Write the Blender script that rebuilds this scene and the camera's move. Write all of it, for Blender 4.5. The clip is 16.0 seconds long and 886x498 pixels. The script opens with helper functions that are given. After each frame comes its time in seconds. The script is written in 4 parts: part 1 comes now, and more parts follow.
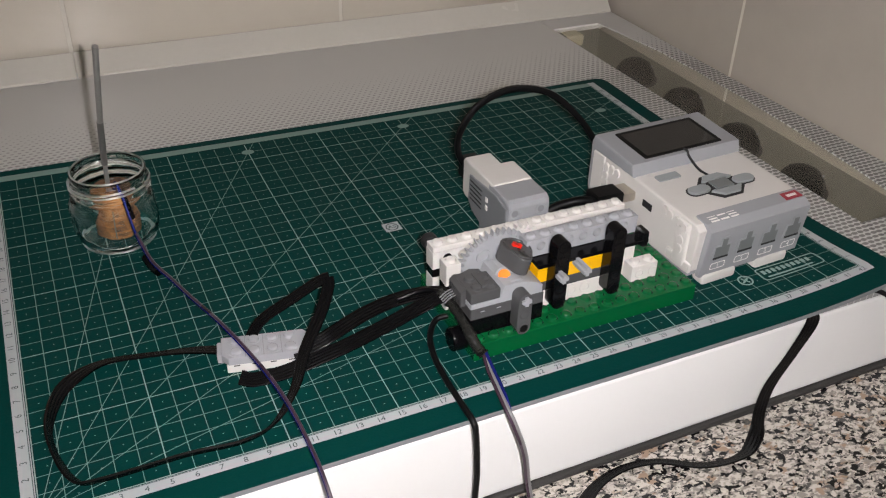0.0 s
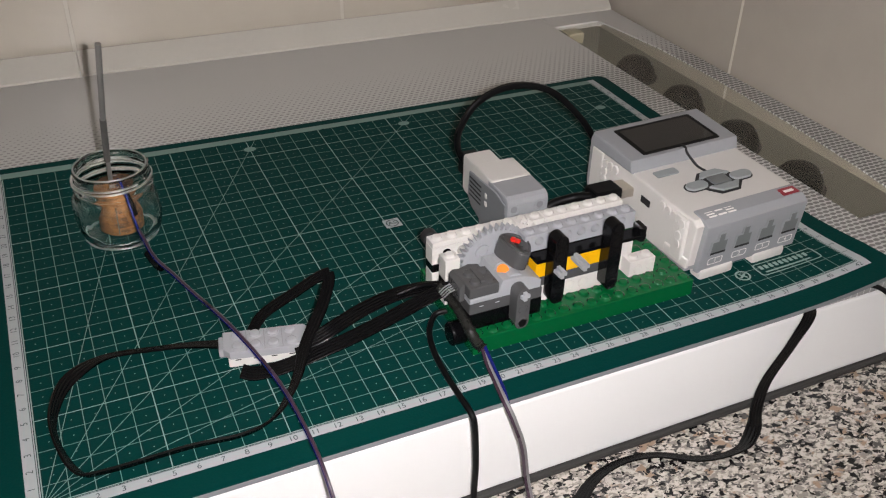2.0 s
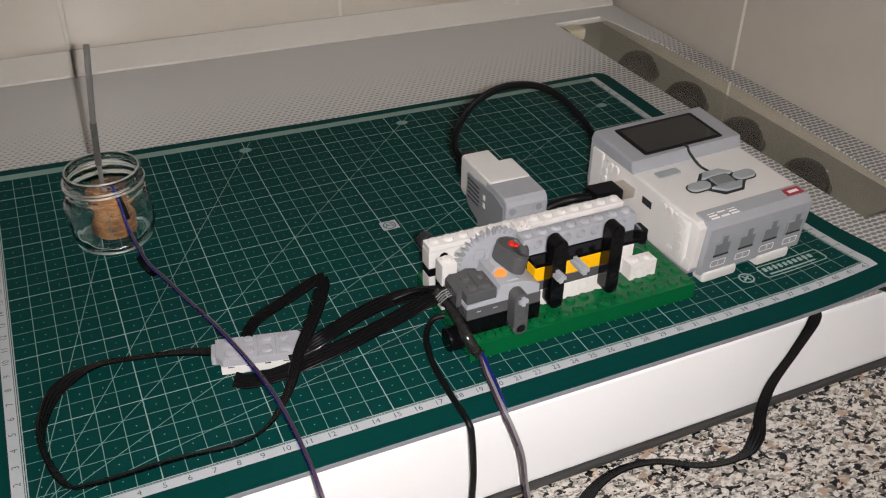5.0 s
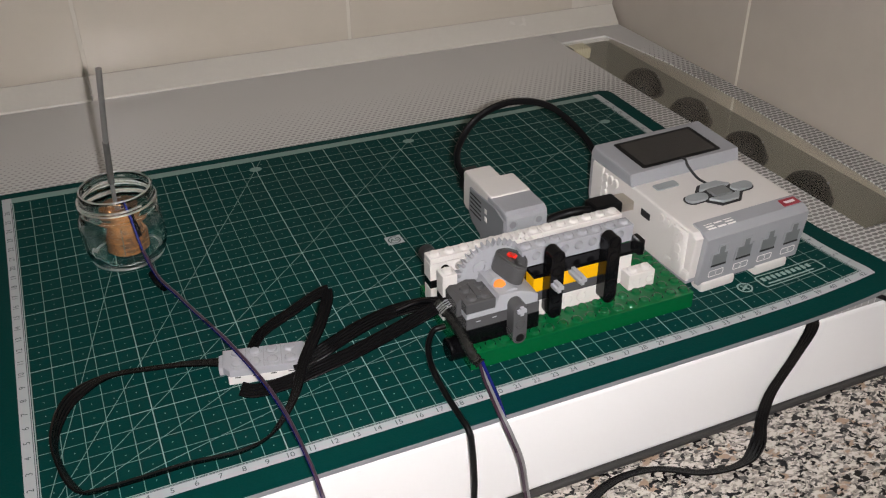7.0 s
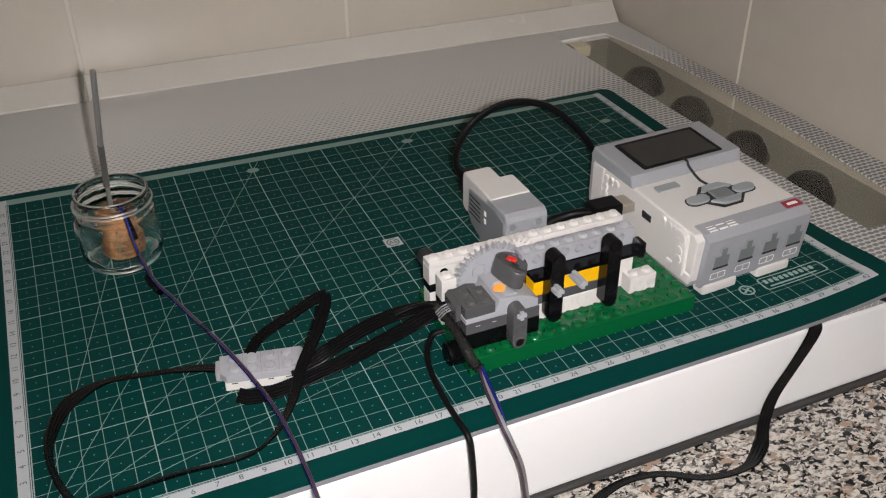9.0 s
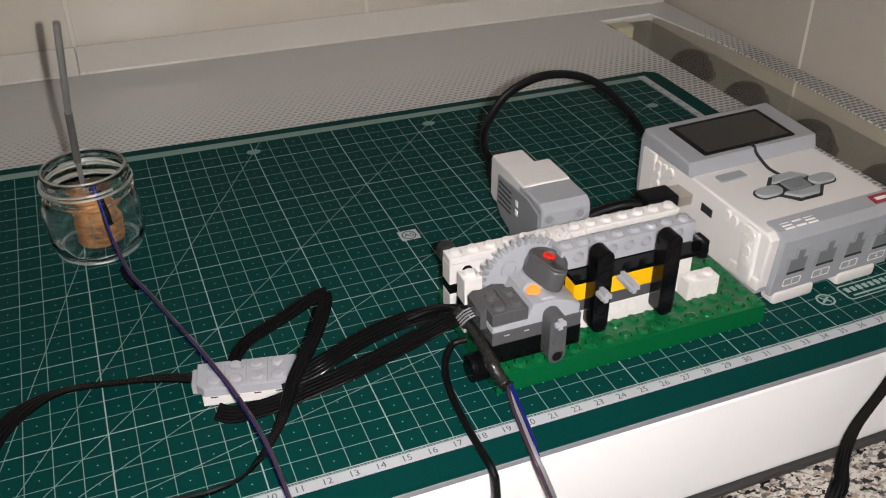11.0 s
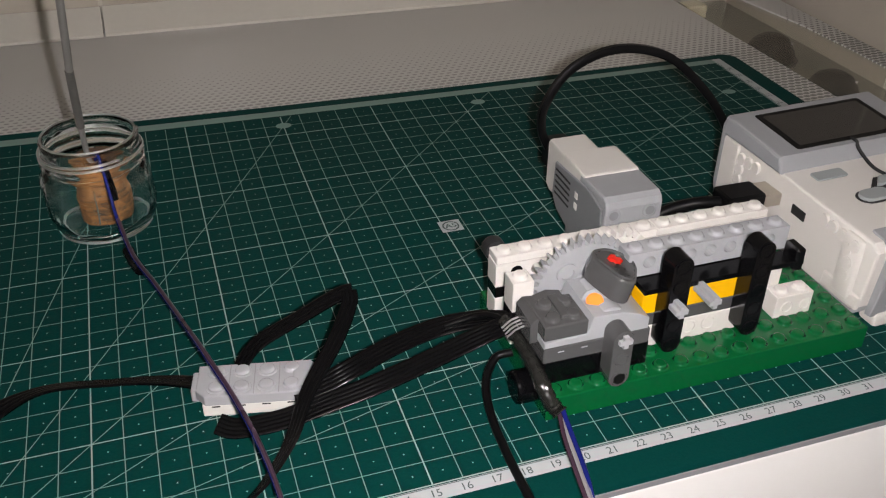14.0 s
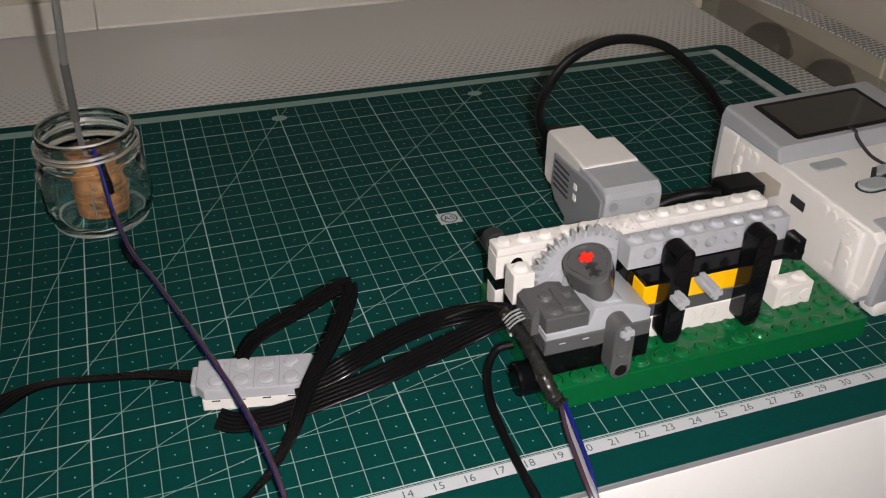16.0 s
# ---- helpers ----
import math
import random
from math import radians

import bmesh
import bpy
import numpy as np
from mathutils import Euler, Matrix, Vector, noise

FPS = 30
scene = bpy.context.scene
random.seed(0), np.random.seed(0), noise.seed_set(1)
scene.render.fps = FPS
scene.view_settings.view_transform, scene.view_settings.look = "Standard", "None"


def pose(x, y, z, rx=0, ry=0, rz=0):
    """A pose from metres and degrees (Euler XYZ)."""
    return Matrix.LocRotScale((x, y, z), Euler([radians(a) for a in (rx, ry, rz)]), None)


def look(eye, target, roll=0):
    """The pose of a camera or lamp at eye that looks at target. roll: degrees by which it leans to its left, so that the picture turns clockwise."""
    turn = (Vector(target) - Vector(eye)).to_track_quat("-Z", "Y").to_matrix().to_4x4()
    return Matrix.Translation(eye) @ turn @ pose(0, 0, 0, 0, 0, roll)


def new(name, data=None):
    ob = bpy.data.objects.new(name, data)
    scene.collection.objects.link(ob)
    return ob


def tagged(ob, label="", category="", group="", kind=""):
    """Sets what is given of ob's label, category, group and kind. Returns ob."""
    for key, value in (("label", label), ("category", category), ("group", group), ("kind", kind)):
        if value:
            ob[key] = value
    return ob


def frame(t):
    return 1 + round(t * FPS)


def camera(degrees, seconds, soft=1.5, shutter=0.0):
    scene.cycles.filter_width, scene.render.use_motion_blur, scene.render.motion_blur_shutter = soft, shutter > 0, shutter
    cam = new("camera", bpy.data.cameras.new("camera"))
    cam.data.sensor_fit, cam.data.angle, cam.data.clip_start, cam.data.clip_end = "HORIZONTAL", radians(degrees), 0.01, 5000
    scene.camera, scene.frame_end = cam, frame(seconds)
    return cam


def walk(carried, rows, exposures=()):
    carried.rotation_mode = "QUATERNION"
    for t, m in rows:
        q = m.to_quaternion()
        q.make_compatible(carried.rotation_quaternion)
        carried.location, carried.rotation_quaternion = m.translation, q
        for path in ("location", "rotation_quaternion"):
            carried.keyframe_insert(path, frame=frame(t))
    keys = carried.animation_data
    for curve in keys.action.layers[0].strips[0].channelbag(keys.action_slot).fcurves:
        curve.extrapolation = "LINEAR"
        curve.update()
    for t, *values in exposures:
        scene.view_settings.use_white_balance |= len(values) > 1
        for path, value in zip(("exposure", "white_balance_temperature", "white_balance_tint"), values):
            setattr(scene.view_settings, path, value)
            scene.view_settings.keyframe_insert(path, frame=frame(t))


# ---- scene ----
cam = camera(51.1, 16.0, soft=1.2)
PATH = [
    (0, (0.035, -0.282, 0.287), (0.752, 1.222, -0.818), 1.6),
    (0.5, (0.035, -0.283, 0.289), (0.747, 1.217, -0.825), 1.6),
    (1, (0.034, -0.284, 0.29), (0.748, 1.214, -0.826), 1.5),
    (1.5, (0.035, -0.286, 0.29), (0.744, 1.217, -0.823), 1.4),
    (2, (0.035, -0.287, 0.288), (0.745, 1.22, -0.82), 1.4),
    (2.5, (0.038, -0.285, 0.287), (0.742, 1.222, -0.823), 1.2),
    (3, (0.041, -0.281, 0.286), (0.74, 1.222, -0.832), 1.2),
    (3.5, (0.042, -0.278, 0.286), (0.74, 1.221, -0.839), 1.2),
    (4, (0.043, -0.276, 0.286), (0.741, 1.22, -0.843), 1.1),
    (6.5, (0.043, -0.292, 0.289), (0.725, 1.245, -0.795), 0.1),
    (7, (0.047, -0.295, 0.289), (0.713, 1.253, -0.788), -0.5),
    (7.5, (0.048, -0.295, 0.29), (0.708, 1.256, -0.787), -0.7),
    (8, (0.049, -0.294, 0.29), (0.71, 1.255, -0.789), -0.7),
    (8.5, (0.049, -0.291, 0.289), (0.712, 1.254, -0.793), -0.7),
    (9, (0.05, -0.289, 0.29), (0.714, 1.253, -0.797), -0.6),
    (9.2, (0.049, -0.29, 0.289), (0.713, 1.254, -0.794), -0.6),
    (11.3, (0.08, -0.218, 0.24), (0.674, 1.355, -0.843), -0.1),
    (11.5, (0.084, -0.207, 0.236), (0.645, 1.372, -0.855), -0.1),
    (12, (0.086, -0.194, 0.225), (0.633, 1.394, -0.86), 0.9),
    (12.5, (0.089, -0.194, 0.222), (0.618, 1.398, -0.867), 0.6),
    (13, (0.091, -0.194, 0.222), (0.604, 1.399, -0.873), 0.2),
    (13.5, (0.09, -0.192, 0.221), (0.612, 1.395, -0.879), 0.5),
    (14, (0.089, -0.189, 0.22), (0.62, 1.39, -0.888), 0.6),
    (14.5, (0.09, -0.189, 0.219), (0.617, 1.388, -0.894), 0.4),
    (15, (0.09, -0.189, 0.219), (0.618, 1.386, -0.896), 0.3),
    (15.5, (0.091, -0.189, 0.218), (0.614, 1.387, -0.897), 0.1),
    (16, (0.087, -0.187, 0.219), (0.63, 1.378, -0.902), 0.6),
]
walk(cam, [(t, look(eye, target, roll)) for t, eye, target, roll in PATH], exposures=((0.0, -0.03, 6500, 10), (9.2, -0.03, 6500, 10), (11.3, -0.42, 6540, 10), (11.6, -0.55, 6560, 10), (12.2, -0.76, 6680, 10), (16.0, -0.8, 6700, 10)))

# ---------------------------------------------------------------- light and exposure
world = bpy.data.worlds.new("room_air")
scene.world = world
world.use_nodes = True
world.node_tree.nodes["Background"].inputs["Color"].default_value = (1.0, 0.93, 0.84, 1)
world.node_tree.nodes["Background"].inputs["Strength"].default_value = 0.0045

# the small white torch beside the lens of the filming phone; it travels with the phone
TORCH_STRENGTH, TORCH_R, TORCH_RIGHT = 25000.0, 0.004, 0.017
# a weak fill lamp added below the ceiling, out of view, for ambient light
ceiling_fill = new("ceiling_lamp_light", bpy.data.lights.new("ceiling_lamp_light", "AREA"))
ceiling_fill.data.shape, ceiling_fill.data.size = "DISK", 0.35
ceiling_fill.data.energy, ceiling_fill.data.color = 0.25, (1.0, 0.9, 0.78)
ceiling_fill.matrix_world = look((-0.4, -0.5, 1.50), (-0.4, -0.5, 0))


# ---------------------------------------------------------------- materials
def nodes_of(name):
    m = bpy.data.materials.new(name)
    m.use_nodes = True
    nt = m.node_tree
    return m, nt, nt.nodes["Principled BSDF"]


def node(nt, kind, **values):
    n = nt.nodes.new(kind)
    for k, v in values.items():
        if k in n.inputs:
            n.inputs[k].default_value = v
    return n


def surface(name, color, rough=0.4, metal=0.0, grain=300.0, vary=0.08, bump=0.05, coat=0.0, big=25.0, spec=0.5):
    """Painted, moulded or natural surface with variation at two scales."""
    m, nt, b = nodes_of(name)
    co = node(nt, "ShaderNodeTexCoord")
    fine = node(nt, "ShaderNodeTexNoise", Scale=grain, Detail=4.0)
    wide = node(nt, "ShaderNodeTexNoise", Scale=big, Detail=3.0)
    nt.links.new(co.outputs["Object"], fine.inputs["Vector"])
    nt.links.new(co.outputs["Object"], wide.inputs["Vector"])
    mix = node(nt, "ShaderNodeMix")
    mix.data_type = "RGBA"
    mix.inputs[6].default_value = (*[max(0, c * (1 - vary)) for c in color], 1)
    mix.inputs[7].default_value = (*[min(1, c * (1 + vary)) for c in color], 1)
    add = node(nt, "ShaderNodeMath")
    add.operation = "ADD"
    half = node(nt, "ShaderNodeMath")
    half.operation = "MULTIPLY"
    half.inputs[1].default_value = 0.5
    nt.links.new(fine.outputs["Fac"], add.inputs[0])
    nt.links.new(wide.outputs["Fac"], add.inputs[1])
    nt.links.new(add.outputs[0], half.inputs[0])
    nt.links.new(half.outputs[0], mix.inputs[0])
    nt.links.new(mix.outputs[2], b.inputs["Base Color"])
    rr = node(nt, "ShaderNodeMapRange")
    rr.inputs[3].default_value, rr.inputs[4].default_value = rough * 0.75, min(1, rough * 1.25)
    nt.links.new(wide.outputs["Fac"], rr.inputs[0])
    nt.links.new(rr.outputs[0], b.inputs["Roughness"])
    b.inputs["Metallic"].default_value = metal
    b.inputs["Coat Weight"].default_value = coat
    b.inputs["Specular IOR Level"].default_value = spec
    if bump:
        bp = node(nt, "ShaderNodeBump", Strength=bump, Distance=0.0006)
        nt.links.new(fine.outputs["Fac"], bp.inputs["Height"])
        nt.links.new(bp.outputs[0], b.inputs["Normal"])
    return m


M_MAT = surface("mat_green_vinyl", (0.0012, 0.031, 0.028), 0.5, grain=900, vary=0.16, bump=0.25, big=14, spec=0.04)
M_MAT_EDGE = surface("mat_core_grey", (0.16, 0.17, 0.18), 0.7)
M_PRINT = surface("mat_print_pale", (0.24, 0.32, 0.29), 0.55, vary=0.25, big=60)
M_PRINT_DIM = surface("mat_print_dim", (0.15, 0.225, 0.20), 0.55, vary=0.25, big=60)
M_RULER = surface("mat_ruler_grey", (0.36, 0.375, 0.385), 0.5, vary=0.1)
M_INK = surface("mat_ink_dark", (0.05, 0.065, 0.065), 0.6)
M_WHITE = surface("toy_white_plastic", (0.57, 0.548, 0.522), 0.2, vary=0.04, bump=0.0)
M_GREEN = surface("toy_green_plastic", (0.0015, 0.078, 0.022), 0.15, vary=0.08, bump=0.0, spec=0.5)
M_BLACK = surface("toy_black_plastic", (0.0025, 0.0025, 0.003), 0.17, vary=0.2, bump=0.0, spec=0.22)
M_LGREY = surface("toy_light_grey_plastic", (0.30, 0.305, 0.325), 0.2, vary=0.05, bump=0.0)
M_DGREY = surface("toy_dark_grey_plastic", (0.062, 0.062, 0.064), 0.2, vary=0.08, bump=0.02)
M_YELLOW = surface("toy_yellow_plastic", (0.72, 0.38, 0.004), 0.14, vary=0.05, bump=0.02)
M_RED = surface("toy_red_plastic", (0.65, 0.018, 0.010), 0.3, vary=0.08)
M_ORANGE = surface("toy_orange_plastic", (0.85, 0.20, 0.012), 0.35, vary=0.05)
M_EVW = surface("casing_white", (0.55, 0.527, 0.503), 0.38, vary=0.03, bump=0.04)
M_EVG = surface("casing_grey", (0.255, 0.26, 0.275), 0.42, vary=0.05, bump=0.05)
M_EVD = surface("casing_dark", (0.02, 0.02, 0.021), 0.5, spec=0.2)
M_KEY = surface("key_grey_rubber", (0.24, 0.26, 0.265), 0.35, vary=0.05)
M_KEYDARK = surface("key_dark_grey", (0.13, 0.14, 0.14), 0.35)
M_SCREEN = surface("screen_black_glass", (0.02, 0.019, 0.019), 0.08, vary=0.05, bump=0)
M_LOGO = surface("logo_red", (0.26, 0.012, 0.024), 0.4)
M_LOGOWHITE = surface("logo_white", (0.75, 0.72, 0.70), 0.45)
M_MOTG = surface("motor_side_grey", (0.175, 0.178, 0.19), 0.4, vary=0.06)
M_CABLE = surface("cable_black_rubber", (0.003, 0.003, 0.0034), 0.22, vary=0.25, bump=0.06, spec=0.22)
M_CABLEMAT = surface("cable_black_matte", (0.003, 0.003, 0.0034), 0.42, vary=0.25, bump=0.1, spec=0.15)
M_BLUE = surface("wire_blue", (0.006, 0.011, 0.11), 0.25, vary=0.15)
M_PURPLE = surface("wire_purple_brown", (0.040, 0.022, 0.036), 0.28, vary=0.2)
M_GREYWIRE = surface("wire_grey", (0.17, 0.165, 0.17), 0.35, vary=0.15)
M_TAPE = surface("tape_black_shiny", (0.012, 0.012, 0.011), 0.16, vary=0.4, grain=420, bump=1.0, spec=0.7)
M_METAL = surface("steel_rod", (0.34, 0.325, 0.31), 0.36, metal=0.75, vary=0.15, bump=0.05)
M_STEELDARK = surface("steel_dark", (0.17, 0.162, 0.152), 0.38, metal=0.6, vary=0.3, bump=0.2)
M_BRASS = surface("plug_metal", (0.50, 0.46, 0.40), 0.3, metal=0.9)
M_ENAMEL = surface("hob_white_enamel", (0.76, 0.755, 0.75), 0.3, vary=0.02, bump=0.0, big=12)
M_STRIP = surface("seal_white_plastic", (0.56, 0.53, 0.475), 0.25, vary=0.06, bump=0.03)
M_GASKET = surface("gasket_dark", (0.032, 0.031, 0.03), 0.5, vary=0.15)
M_GROUT = surface("grout_beige", (0.58, 0.54, 0.47), 0.8, vary=0.12)
M_KNOB = surface("knob_black", (0.004, 0.004, 0.004), 0.5, spec=0.15)
M_WELL = surface("hob_olive_steel", (0.19, 0.183, 0.157), 0.35, vary=0.12, big=9)
M_CLIP = surface("clip_beige", (0.50, 0.45, 0.33), 0.45)
M_PLASTER = surface("room_plaster", (0.70, 0.66, 0.60), 0.85, vary=0.05)


def tile_material(name, color):
    return surface(name, color, 0.14, vary=0.09, grain=45, big=11, bump=0.015)


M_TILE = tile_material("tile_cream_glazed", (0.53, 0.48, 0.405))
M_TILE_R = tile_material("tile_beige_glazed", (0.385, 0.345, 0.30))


def granite_material():
    m, nt, b = nodes_of("granite_speckled")
    co = node(nt, "ShaderNodeTexCoord")
    prev = None
    layers = ((290.0, 0.46, 0.56, (0.24, 0.22, 0.195, 1)), (95.0, 0.58, 0.64, (0.29, 0.21, 0.155, 1)), (240.0, 0.555, 0.59, (0.085, 0.08, 0.076, 1)), (205.0, 0.562, 0.585, (0.010, 0.010, 0.011, 1)))
    for i, (scale, lo, hi, color) in enumerate(layers):
        off = node(nt, "ShaderNodeMapping")
        off.inputs["Location"].default_value = (0.37 * i, 0.11 * i, 0.05 * i)
        off.inputs["Rotation"].default_value = (0, 0, 0.5 + 0.2 * i)
        off.inputs["Scale"].default_value = (1.0, 1.45, 1.0)
        n = node(nt, "ShaderNodeTexNoise", Scale=scale, Detail=2.5, Roughness=0.55, Distortion=0.6)
        nt.links.new(co.outputs["Object"], off.inputs["Vector"])
        nt.links.new(off.outputs[0], n.inputs["Vector"])
        r = node(nt, "ShaderNodeMapRange")
        r.inputs[1].default_value, r.inputs[2].default_value = lo, hi
        nt.links.new(n.outputs["Fac"], r.inputs[0])
        mix = node(nt, "ShaderNodeMix")
        mix.data_type = "RGBA"
        nt.links.new(r.outputs[0], mix.inputs[0])
        if prev is None:
            mix.inputs[6].default_value = (0.49, 0.445, 0.395, 1)
        else:
            nt.links.new(prev.outputs[2], mix.inputs[6])
        mix.inputs[7].default_value = color
        prev = mix
    nt.links.new(prev.outputs[2], b.inputs["Base Color"])
    b.inputs["Roughness"].default_value = 0.25
    b.inputs["Specular IOR Level"].default_value = 0.35
    return m


def frit_material():
    """Glass printed from below with pale grey enamel that breaks into staggered dots towards the middle."""
    m, nt, b = nodes_of("glass_with_dotted_print")
    co = node(nt, "ShaderNodeTexCoord")
    sep = node(nt, "ShaderNodeSeparateXYZ")
    nt.links.new(co.outputs["Object"], sep.inputs[0])

    def math2(op, a, c, d=None):
        n = node(nt, "ShaderNodeMath")
        n.operation = op
        for i, q in enumerate((a, c, d)):
            if q is None:
                continue
            if isinstance(q, (int, float)):
                n.inputs[i].default_value = q
            else:
                nt.links.new(q, n.inputs[i])
        return n.outputs[0]

    px, py = 0.0046, 0.0036
    row = math2("FLOOR", math2("DIVIDE", sep.outputs["Y"], py), 0)
    odd = math2("MULTIPLY", math2("MODULO", row, 2.0), 0.5)
    u = math2("SUBTRACT", math2("FRACT", math2("ADD", math2("DIVIDE", sep.outputs["X"], px), odd), 0), 0.5)
    v = math2("SUBTRACT", math2("FRACT", math2("DIVIDE", sep.outputs["Y"], py), 0), 0.5)
    d = math2("SQRT", math2("ADD", math2("MULTIPLY", math2("MULTIPLY", u, u), 0.62), math2("MULTIPLY", v, v)), 0)
    ramp = node(nt, "ShaderNodeMapRange")
    ramp.inputs[1].default_value, ramp.inputs[2].default_value = 0.285, 0.37
    ramp.inputs[3].default_value, ramp.inputs[4].default_value = 0.37, 0.0
    nt.links.new(sep.outputs["Y"], ramp.inputs[0])
    hole = math2("LESS_THAN", d, ramp.outputs[0])
    mix = node(nt, "ShaderNodeMix")
    mix.data_type = "RGBA"
    mix.inputs[6].default_value = (0.52, 0.512, 0.50, 1)
    # the dots turn darker towards the wall side
    darken = node(nt, "ShaderNodeMapRange")
    darken.inputs[1].default_value, darken.inputs[2].default_value = 0.40, 0.47
    nt.links.new(sep.outputs["X"], darken.inputs[0])
    dots = node(nt, "ShaderNodeMix")
    dots.data_type = "RGBA"
    dots.inputs[6].default_value, dots.inputs[7].default_value = (0.28, 0.275, 0.268, 1), (0.13, 0.127, 0.122, 1)
    nt.links.new(darken.outputs[0], dots.inputs[0])
    nt.links.new(dots.outputs[2], mix.inputs[7])
    nt.links.new(hole, mix.inputs[0])
    nt.links.new(mix.outputs[2], b.inputs["Base Color"])
    b.inputs["Roughness"].default_value = 0.33
    b.inputs["Specular IOR Level"].default_value = 0.5
    return m


def glass_material(name, tint, rough=0.01, ior=1.5, wave=0.0):
    m, nt, b = nodes_of(name)
    b.inputs["Base Color"].default_value = (*tint, 1)
    b.inputs["Transmission Weight"].default_value = 1.0
    b.inputs["Roughness"].default_value = rough
    b.inputs["IOR"].default_value = ior
    wob = node(nt, "ShaderNodeTexNoise", Scale=110.0, Detail=1.0)
    bp = node(nt, "ShaderNodeBump", Strength=wave, Distance=0.002)
    nt.links.new(wob.outputs["Fac"], bp.inputs["Height"])
    nt.links.new(bp.outputs[0], b.inputs["Normal"])
    return m


def cork_material():
    m, nt, b = nodes_of("cork")
    co = node(nt, "ShaderNodeTexCoord")
    v = node(nt, "ShaderNodeTexVoronoi", Scale=330.0)
    n = node(nt, "ShaderNodeTexNoise", Scale=95.0, Detail=6.0, Roughness=0.65)
    band = node(nt, "ShaderNodeTexNoise", Scale=100.0, Detail=3.0)
    squash = node(nt, "ShaderNodeMapping")
    squash.inputs["Scale"].default_value = (0.22, 0.22, 5.0)
    nt.links.new(co.outputs["Object"], squash.inputs["Vector"])
    nt.links.new(squash.outputs[0], band.inputs["Vector"])
    nt.links.new(co.outputs["Object"], v.inputs["Vector"])
    nt.links.new(co.outputs["Object"], n.inputs["Vector"])
    r = node(nt, "ShaderNodeValToRGB")
    r.color_ramp.elements[0].position, r.color_ramp.elements[0].color = 0.45, (0.018, 0.007, 0.002, 1)
    r.color_ramp.elements[1].position, r.color_ramp.elements[1].color = 0.72, (0.25, 0.112, 0.030, 1)
    sepc = node(nt, "ShaderNodeSeparateColor")
    nt.links.new(v.outputs["Color"], sepc.inputs[0])
    cells = node(nt, "ShaderNodeMath")
    cells.operation = "MULTIPLY_ADD"
    cells.inputs[1].default_value = 0.16
    bands = node(nt, "ShaderNodeMath")
    bands.operation = "MULTIPLY_ADD"
    bands.inputs[1].default_value = 0.62
    half = node(nt, "ShaderNodeMath")
    half.operation = "MULTIPLY"
    half.inputs[1].default_value = 0.40
    nt.links.new(n.outputs["Fac"], half.inputs[0])
    nt.links.new(band.outputs["Fac"], bands.inputs[0])
    nt.links.new(half.outputs[0], bands.inputs[2])
    nt.links.new(sepc.outputs[0], cells.inputs[0])
    nt.links.new(bands.outputs[0], cells.inputs[2])
    nt.links.new(cells.outputs[0], r.inputs[0])
    nt.links.new(r.outputs[0], b.inputs["Base Color"])
    b.inputs["Roughness"].default_value = 0.8
    bp = node(nt, "ShaderNodeBump", Strength=0.6, Distance=0.0008)
    nt.links.new(cells.outputs[0], bp.inputs["Height"])
    nt.links.new(bp.outputs[0], b.inputs["Normal"])
    return m


def glow_material(name, color, strength):
    m, nt, b = nodes_of(name)
    b.inputs["Base Color"].default_value = (*[0.8 * c for c in color], 1)
    b.inputs["Emission Color"].default_value = (*color, 1)
    b.inputs["Emission Strength"].default_value = strength
    return m


M_TORCH = glow_material("torch_light", (1.0, 0.955, 0.955), TORCH_STRENGTH)
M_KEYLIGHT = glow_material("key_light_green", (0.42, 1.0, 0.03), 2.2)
M_GRANITE = granite_material()
M_FRIT = frit_material()
M_GLASS = glass_material("jar_glass", (0.99, 1.0, 0.995), rough=0.03)
# rougher glass that scatters light, so the jar's edges read bright
M_RIMGLASS = glass_material("jar_rim_glass", (0.99, 1.0, 0.995), rough=0.32, ior=1.6)
M_SMOKE = glass_material("hob_window_glass", (0.80, 0.79, 0.72), 0.0, 1.28, 0.0)
M_CORK = cork_material()


# ---------------------------------------------------------------- shape helpers; all lengths in centimetres
CM = 0.01


def bm_new():
    return bmesh.new()


def box(bm, x0, x1, y0, y1, z0, z1, bevel=0.0, seg=1):
    r = bmesh.ops.create_cube(bm, size=1)
    vs = r["verts"]
    bmesh.ops.scale(bm, vec=(x1 - x0, y1 - y0, z1 - z0), verts=vs)
    bmesh.ops.translate(bm, vec=((x0 + x1) / 2, (y0 + y1) / 2, (z0 + z1) / 2), verts=vs)
    if bevel:
        es = list({e for v in vs for e in v.link_edges})
        bmesh.ops.bevel(bm, geom=es, offset=bevel, segments=seg, affect="EDGES", profile=0.5)
    return bm


def cyl(bm, center, axis, r, length, seg=20, r2=None, bevel=0.0):
    res = bmesh.ops.create_cone(bm, cap_ends=True, segments=seg, radius1=r, radius2=r if r2 is None else r2, depth=length)
    vs = res["verts"]
    q = Vector((0, 0, 1)).rotation_difference(Vector(axis)).to_matrix()
    bmesh.ops.rotate(bm, cent=(0, 0, 0), matrix=q, verts=vs)
    bmesh.ops.translate(bm, vec=center, verts=vs)
    if bevel:
        caps = [e for e in {e for v in vs for e in v.link_edges} if any(len(f.verts) > 4 for f in e.link_faces)]
        bmesh.ops.bevel(bm, geom=caps, offset=bevel, segments=2, affect="EDGES", profile=0.5)
    return bm


